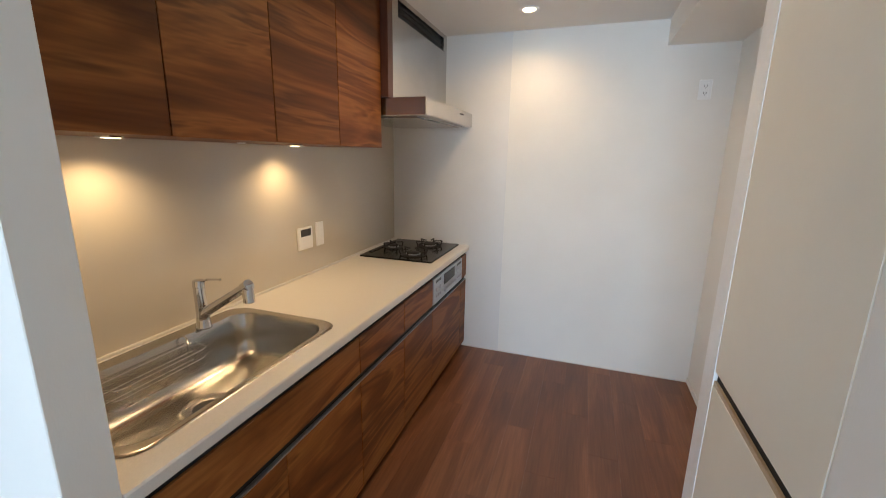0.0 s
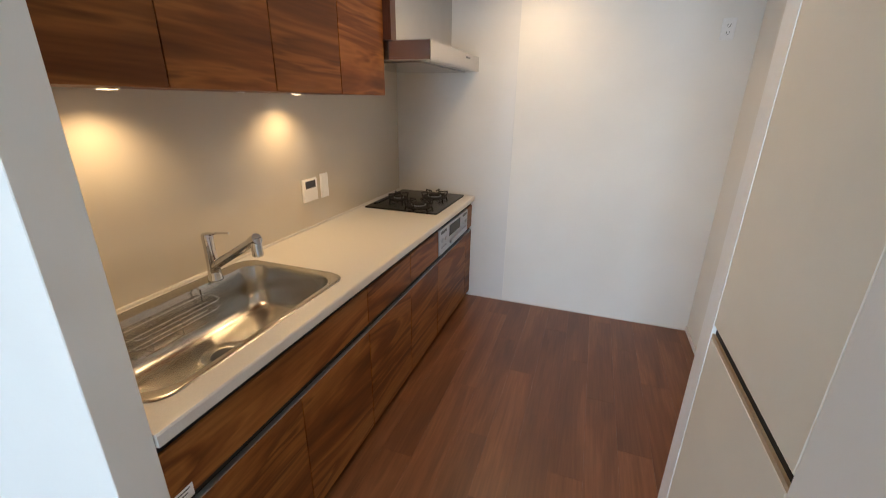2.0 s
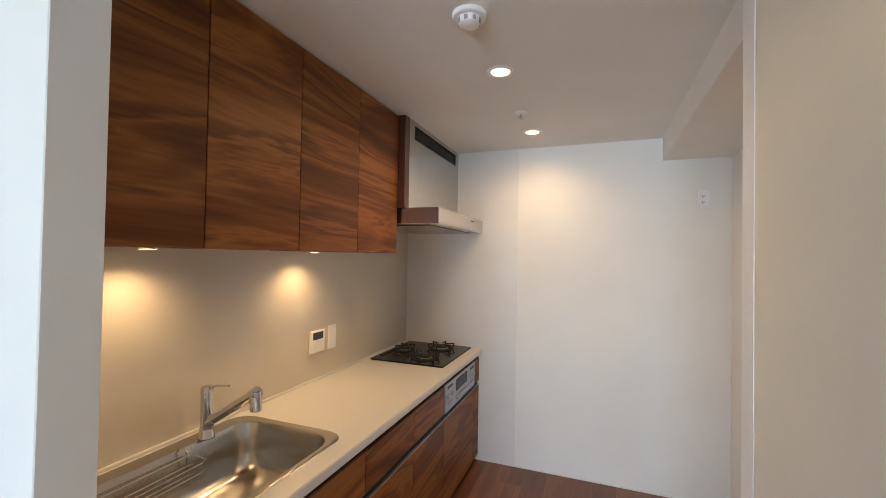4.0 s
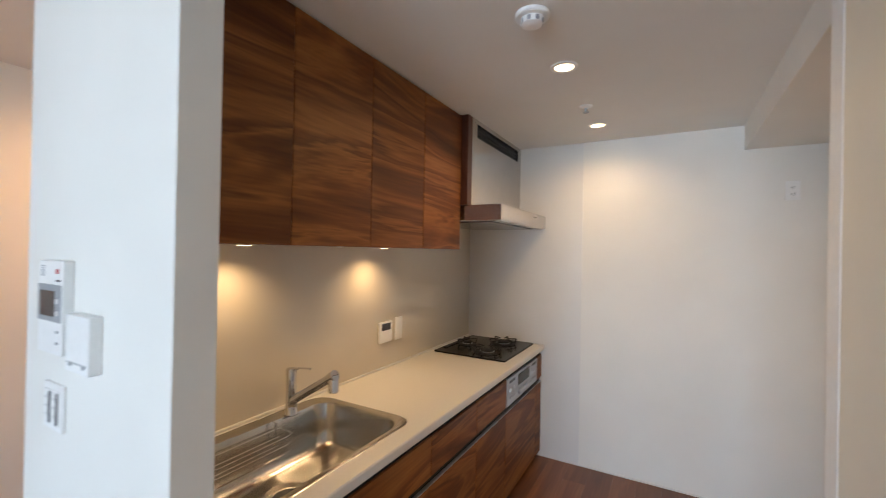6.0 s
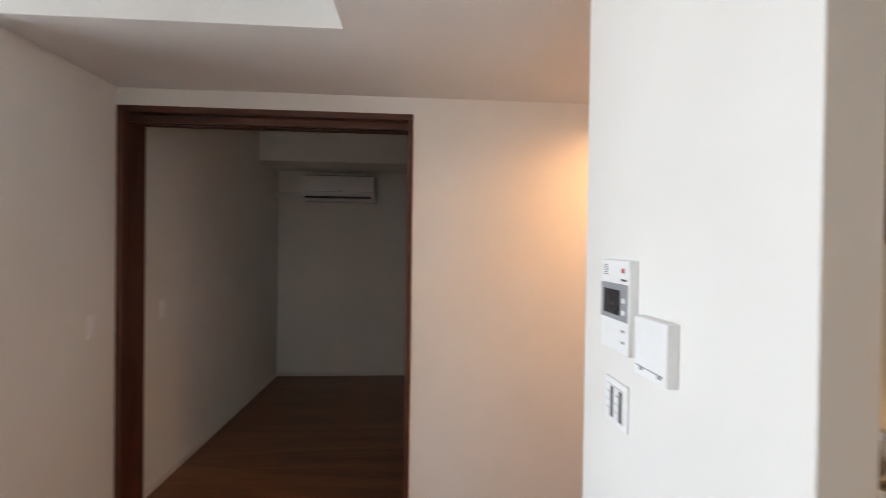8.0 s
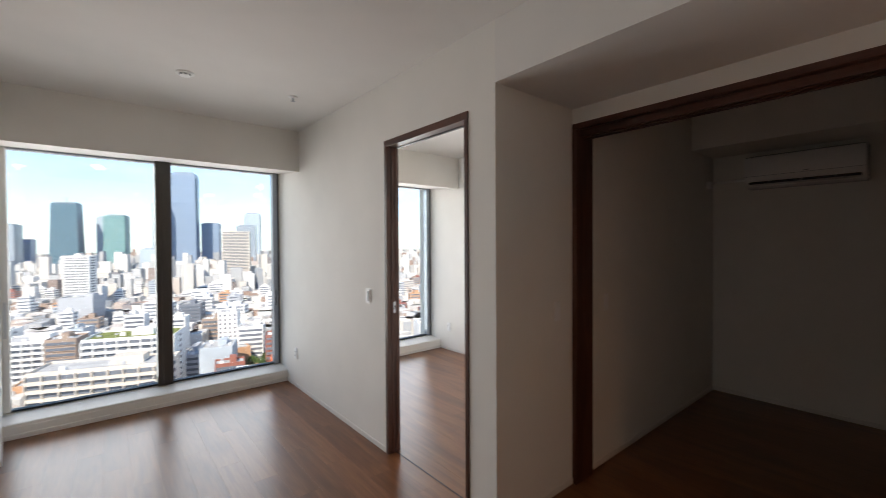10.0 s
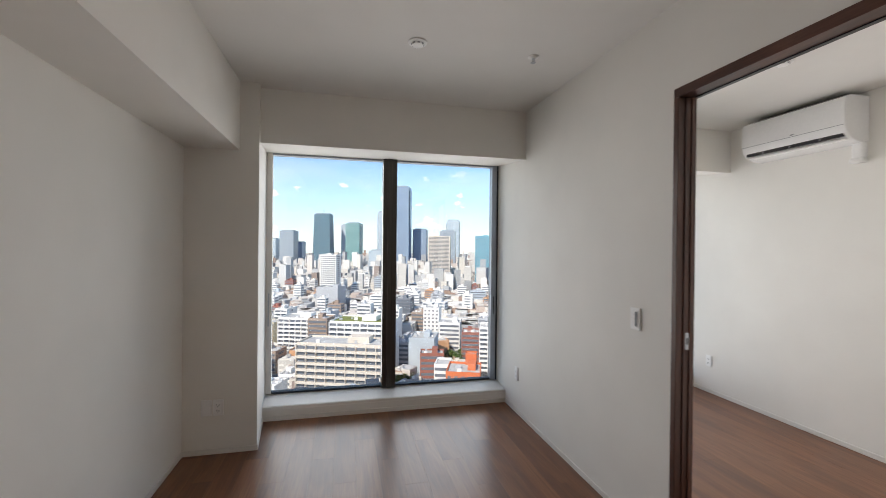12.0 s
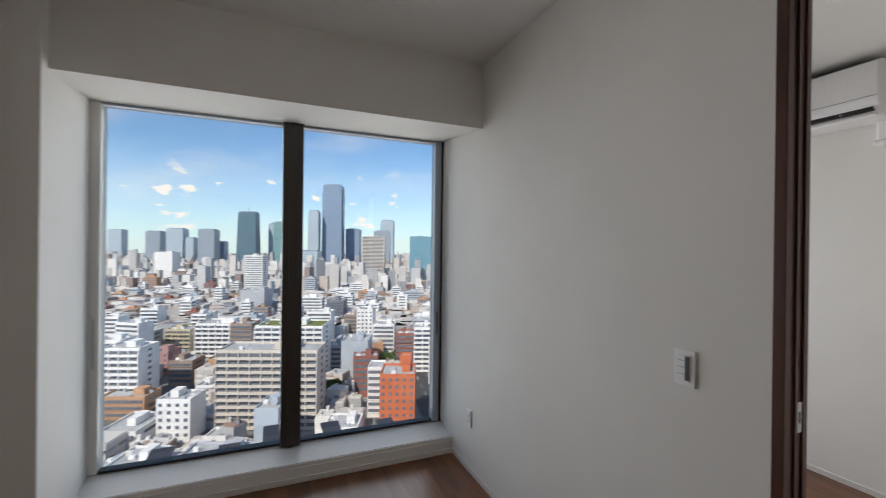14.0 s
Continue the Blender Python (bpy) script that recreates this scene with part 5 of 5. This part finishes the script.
for k in range(900):
    v = rng.uniform(125, 430)
    u = rng.uniform(-1.0, 0.85) * v
    px, py = -0.3475 * v - 0.9375 * u, -0.9375 * v + 0.3475 * u
    ww, dd, hh = rng.uniform(5, 11), rng.uniform(5, 10), rng.uniform(4, 11)
    road_d = abs((px - ROADX) * math.cos(radians(ROADT)) + (py - ROADY) * math.sin(radians(ROADT)))
    if road_d < 11 or any((px - a) ** 2 + (py - b_) ** 2 < (r + 4) ** 2 for a, b_, r in FOOT):
        continue
    m = pose(px, py, GZ, 0, 0, -TURN + rng.choice((0, 0, 90, 15, -15)))
    put_box(vs, fs, m, -ww / 2, -dd / 2, 0, ww / 2, dd / 2, hh)
    put_box(vs, fs, m, -ww / 2 + 0.4, -dd / 2 + 0.4, hh, ww / 2 - 0.4, dd / 2 - 0.4, hh + 0.4)
    for q in range(rng.randint(1, 4)):
        qx, qy = rng.uniform(-0.35, 0.35) * ww, rng.uniform(-0.35, 0.35) * dd
        put_box(vs, fs, m, qx - 0.7, qy - 0.5, hh + 0.4, qx + 0.7, qy + 0.5, hh + rng.uniform(1.0, 2.4))
    for q in range(int(hh // 3)):
        put_box(vs, fs, m, -ww * 0.4, dd / 2, 3 * q + 1, -ww * 0.05, dd / 2 + 0.08, 3 * q + 2.2)
        put_box(vs, fs, m, ww * 0.08, dd / 2, 3 * q + 1, ww * 0.42, dd / 2 + 0.08, 3 * q + 2.2)
me = bpy.data.meshes.new("low_houses")
me.from_pydata(vs, [], fs)
me.materials.append(FARM)
tagged(new("low_houses", me), "low city houses crowded between the blocks", "houses", "", "stuff")

# trees and green patches
leaf_m, n, l, b = node_mat("tree_leaves")
geo = n.new("ShaderNodeNewGeometry")
l.new(ramp(n, l, geo.outputs["Random Per Island"], [(0.0, (0.035, 0.075, 0.018)), (1.0, (0.10, 0.17, 0.045))]), b.inputs["Base Color"])
b.inputs["Roughness"].default_value = 0.8
BARK = plain("tree_bark", (0.10, 0.075, 0.05), 0.9, grain=4)


def city_tree(seed):
    r = random.Random(seed)
    t = thing("tree", (0, 0, GZ), "round green street tree among the houses", "tree", "street trees")
    bm = tube((0, 0, 0), (0.2, 0.1, 4.2), 0.35, 0.2, 8)
    for k in range(5):
        a = k * 1.3
        add_tube(bm, (0.2, 0.1, 3.6 + 0.2 * k), (2.2 * math.cos(a), 2.2 * math.sin(a), 6 + 0.4 * k), 0.14, 0.05, 6)
    part("trunk", bm, BARK, t)
    vs, fs = [], []
    for k in range(700):
        a, e = r.uniform(0, 6.283), math.asin(r.uniform(-0.5, 1))
        q = r.uniform(0.55, 1.0) * (1 + 0.25 * math.sin(3 * a + seed))
        c = Vector((3.6 * q * math.cos(a) * math.cos(e), 3.6 * q * math.sin(a) * math.cos(e), 6.6 + 3.1 * q * math.sin(e)))
        m3 = Euler((r.uniform(0, 6), r.uniform(0, 6), r.uniform(0, 6))).to_matrix()
        s = r.uniform(0.25, 0.55)
        i = len(vs)
        vs += [c + m3 @ Vector(p) * s for p in ((-1, 0, 0), (0, -0.6, 0.1), (1, 0, 0), (0, 0.6, 0.1))]
        fs.append((i, i + 1, i + 2, i + 3))
    me = bpy.data.meshes.new("crown")
    me.from_pydata(vs, [], fs)
    me.materials.append(leaf_m)
    ob = new("crown", me)
    ob.parent = t
    return t


TREES = [city_tree(3), city_tree(8)]
spots = [(-16, -1552), (-54, -1700), (-81, -1511), (19, -1749), (-97, -615), (-117, -661), (-123, -628), (-145, -604), (-176, -639), (-226, -651), (-264, -724), (-228, -603), (-31, -225), (-35, -229), (-27, -222), (-71, -272), (-73, -263), (-80, -275), (-193, -1206), (-240, -1081)]
for k in range(110):
    v = rng.uniform(420, 900)
    u = rng.uniform(-0.6, 0.12) * v
    spots.append((-0.3475 * v - 0.9375 * u, -0.9375 * v + 0.3475 * u))
for k, (px, py) in enumerate(spots):
    if k < 2:
        TREES[k].location = (px, py, GZ)
    else:
        copy_thing(TREES[k % 2], pose(px, py, GZ, 0, 0, 50 * k))

# ---- floor planks ----
PW, PL = 0.15, 0.91


def plank_mesh(w, length, material):
    bm = bmesh.new()
    g, c = 0.00015, 0.00035
    a = [bm.verts.new(p) for p in ((g, g, -0.011), (w - g, g, -0.011), (w - g, length - g, -0.011), (g, length - g, -0.011))]
    t = [bm.verts.new(p) for p in ((g, g, -c), (w - g, g, -c), (w - g, length - g, -c), (g, length - g, -c))]
    u = [bm.verts.new(p) for p in ((g + c, g + c, 0), (w - g - c, g + c, 0), (w - g - c, length - g - c, 0), (g + c, length - g - c, 0))]
    for p, q in ((a, t), (t, u)):
        for i in range(4):
            bm.faces.new((p[i], p[(i + 1) % 4], q[(i + 1) % 4], q[i]))
    bm.faces.new(u)
    me = bpy.data.meshes.new("plank")
    bm.to_mesh(me)
    bm.free()
    me.materials.append(material)
    return me


plank = plank_mesh(PW, PL, FLOORW)
rows_x = int((1.0 + 1.95) / PW)
made = 0
rest = bmesh.new()
for i in range(-24, rows_x):
    x0 = -1.95 + i * PW
    y0 = YG + 0.15 - ((i * 0.37) % 1.0) * PL
    while y0 < YB:
        inside = i >= 0 and -5.2 < y0 + PL and x0 < 0.85
        if inside and made < 300:
            ob = new("plank", plank)
            ob.parent = floor
            ob.location = (x0, y0, 0)
            made += 1
        elif y0 + PL > YG + 0.2 and x0 > -5.3:
            w, length, g = PW, PL, 0.0002
            v = [rest.verts.new(p) for p in ((x0 + g, y0 + g, 0), (x0 + w - g, y0 + g, 0), (x0 + w - g, y0 + length - g, 0), (x0 + g, y0 + length - g, 0))]
            lo = [rest.verts.new((p.co.x, p.co.y, -0.011)) for p in v]
            rest.faces.new(v)
            for q in range(4):
                rest.faces.new((lo[q], lo[(q + 1) % 4], v[(q + 1) % 4], v[q]))
        y0 += PL
tagged(part("side_room_planks", rest, FLOORI, floor), "", "", "", "stuff")
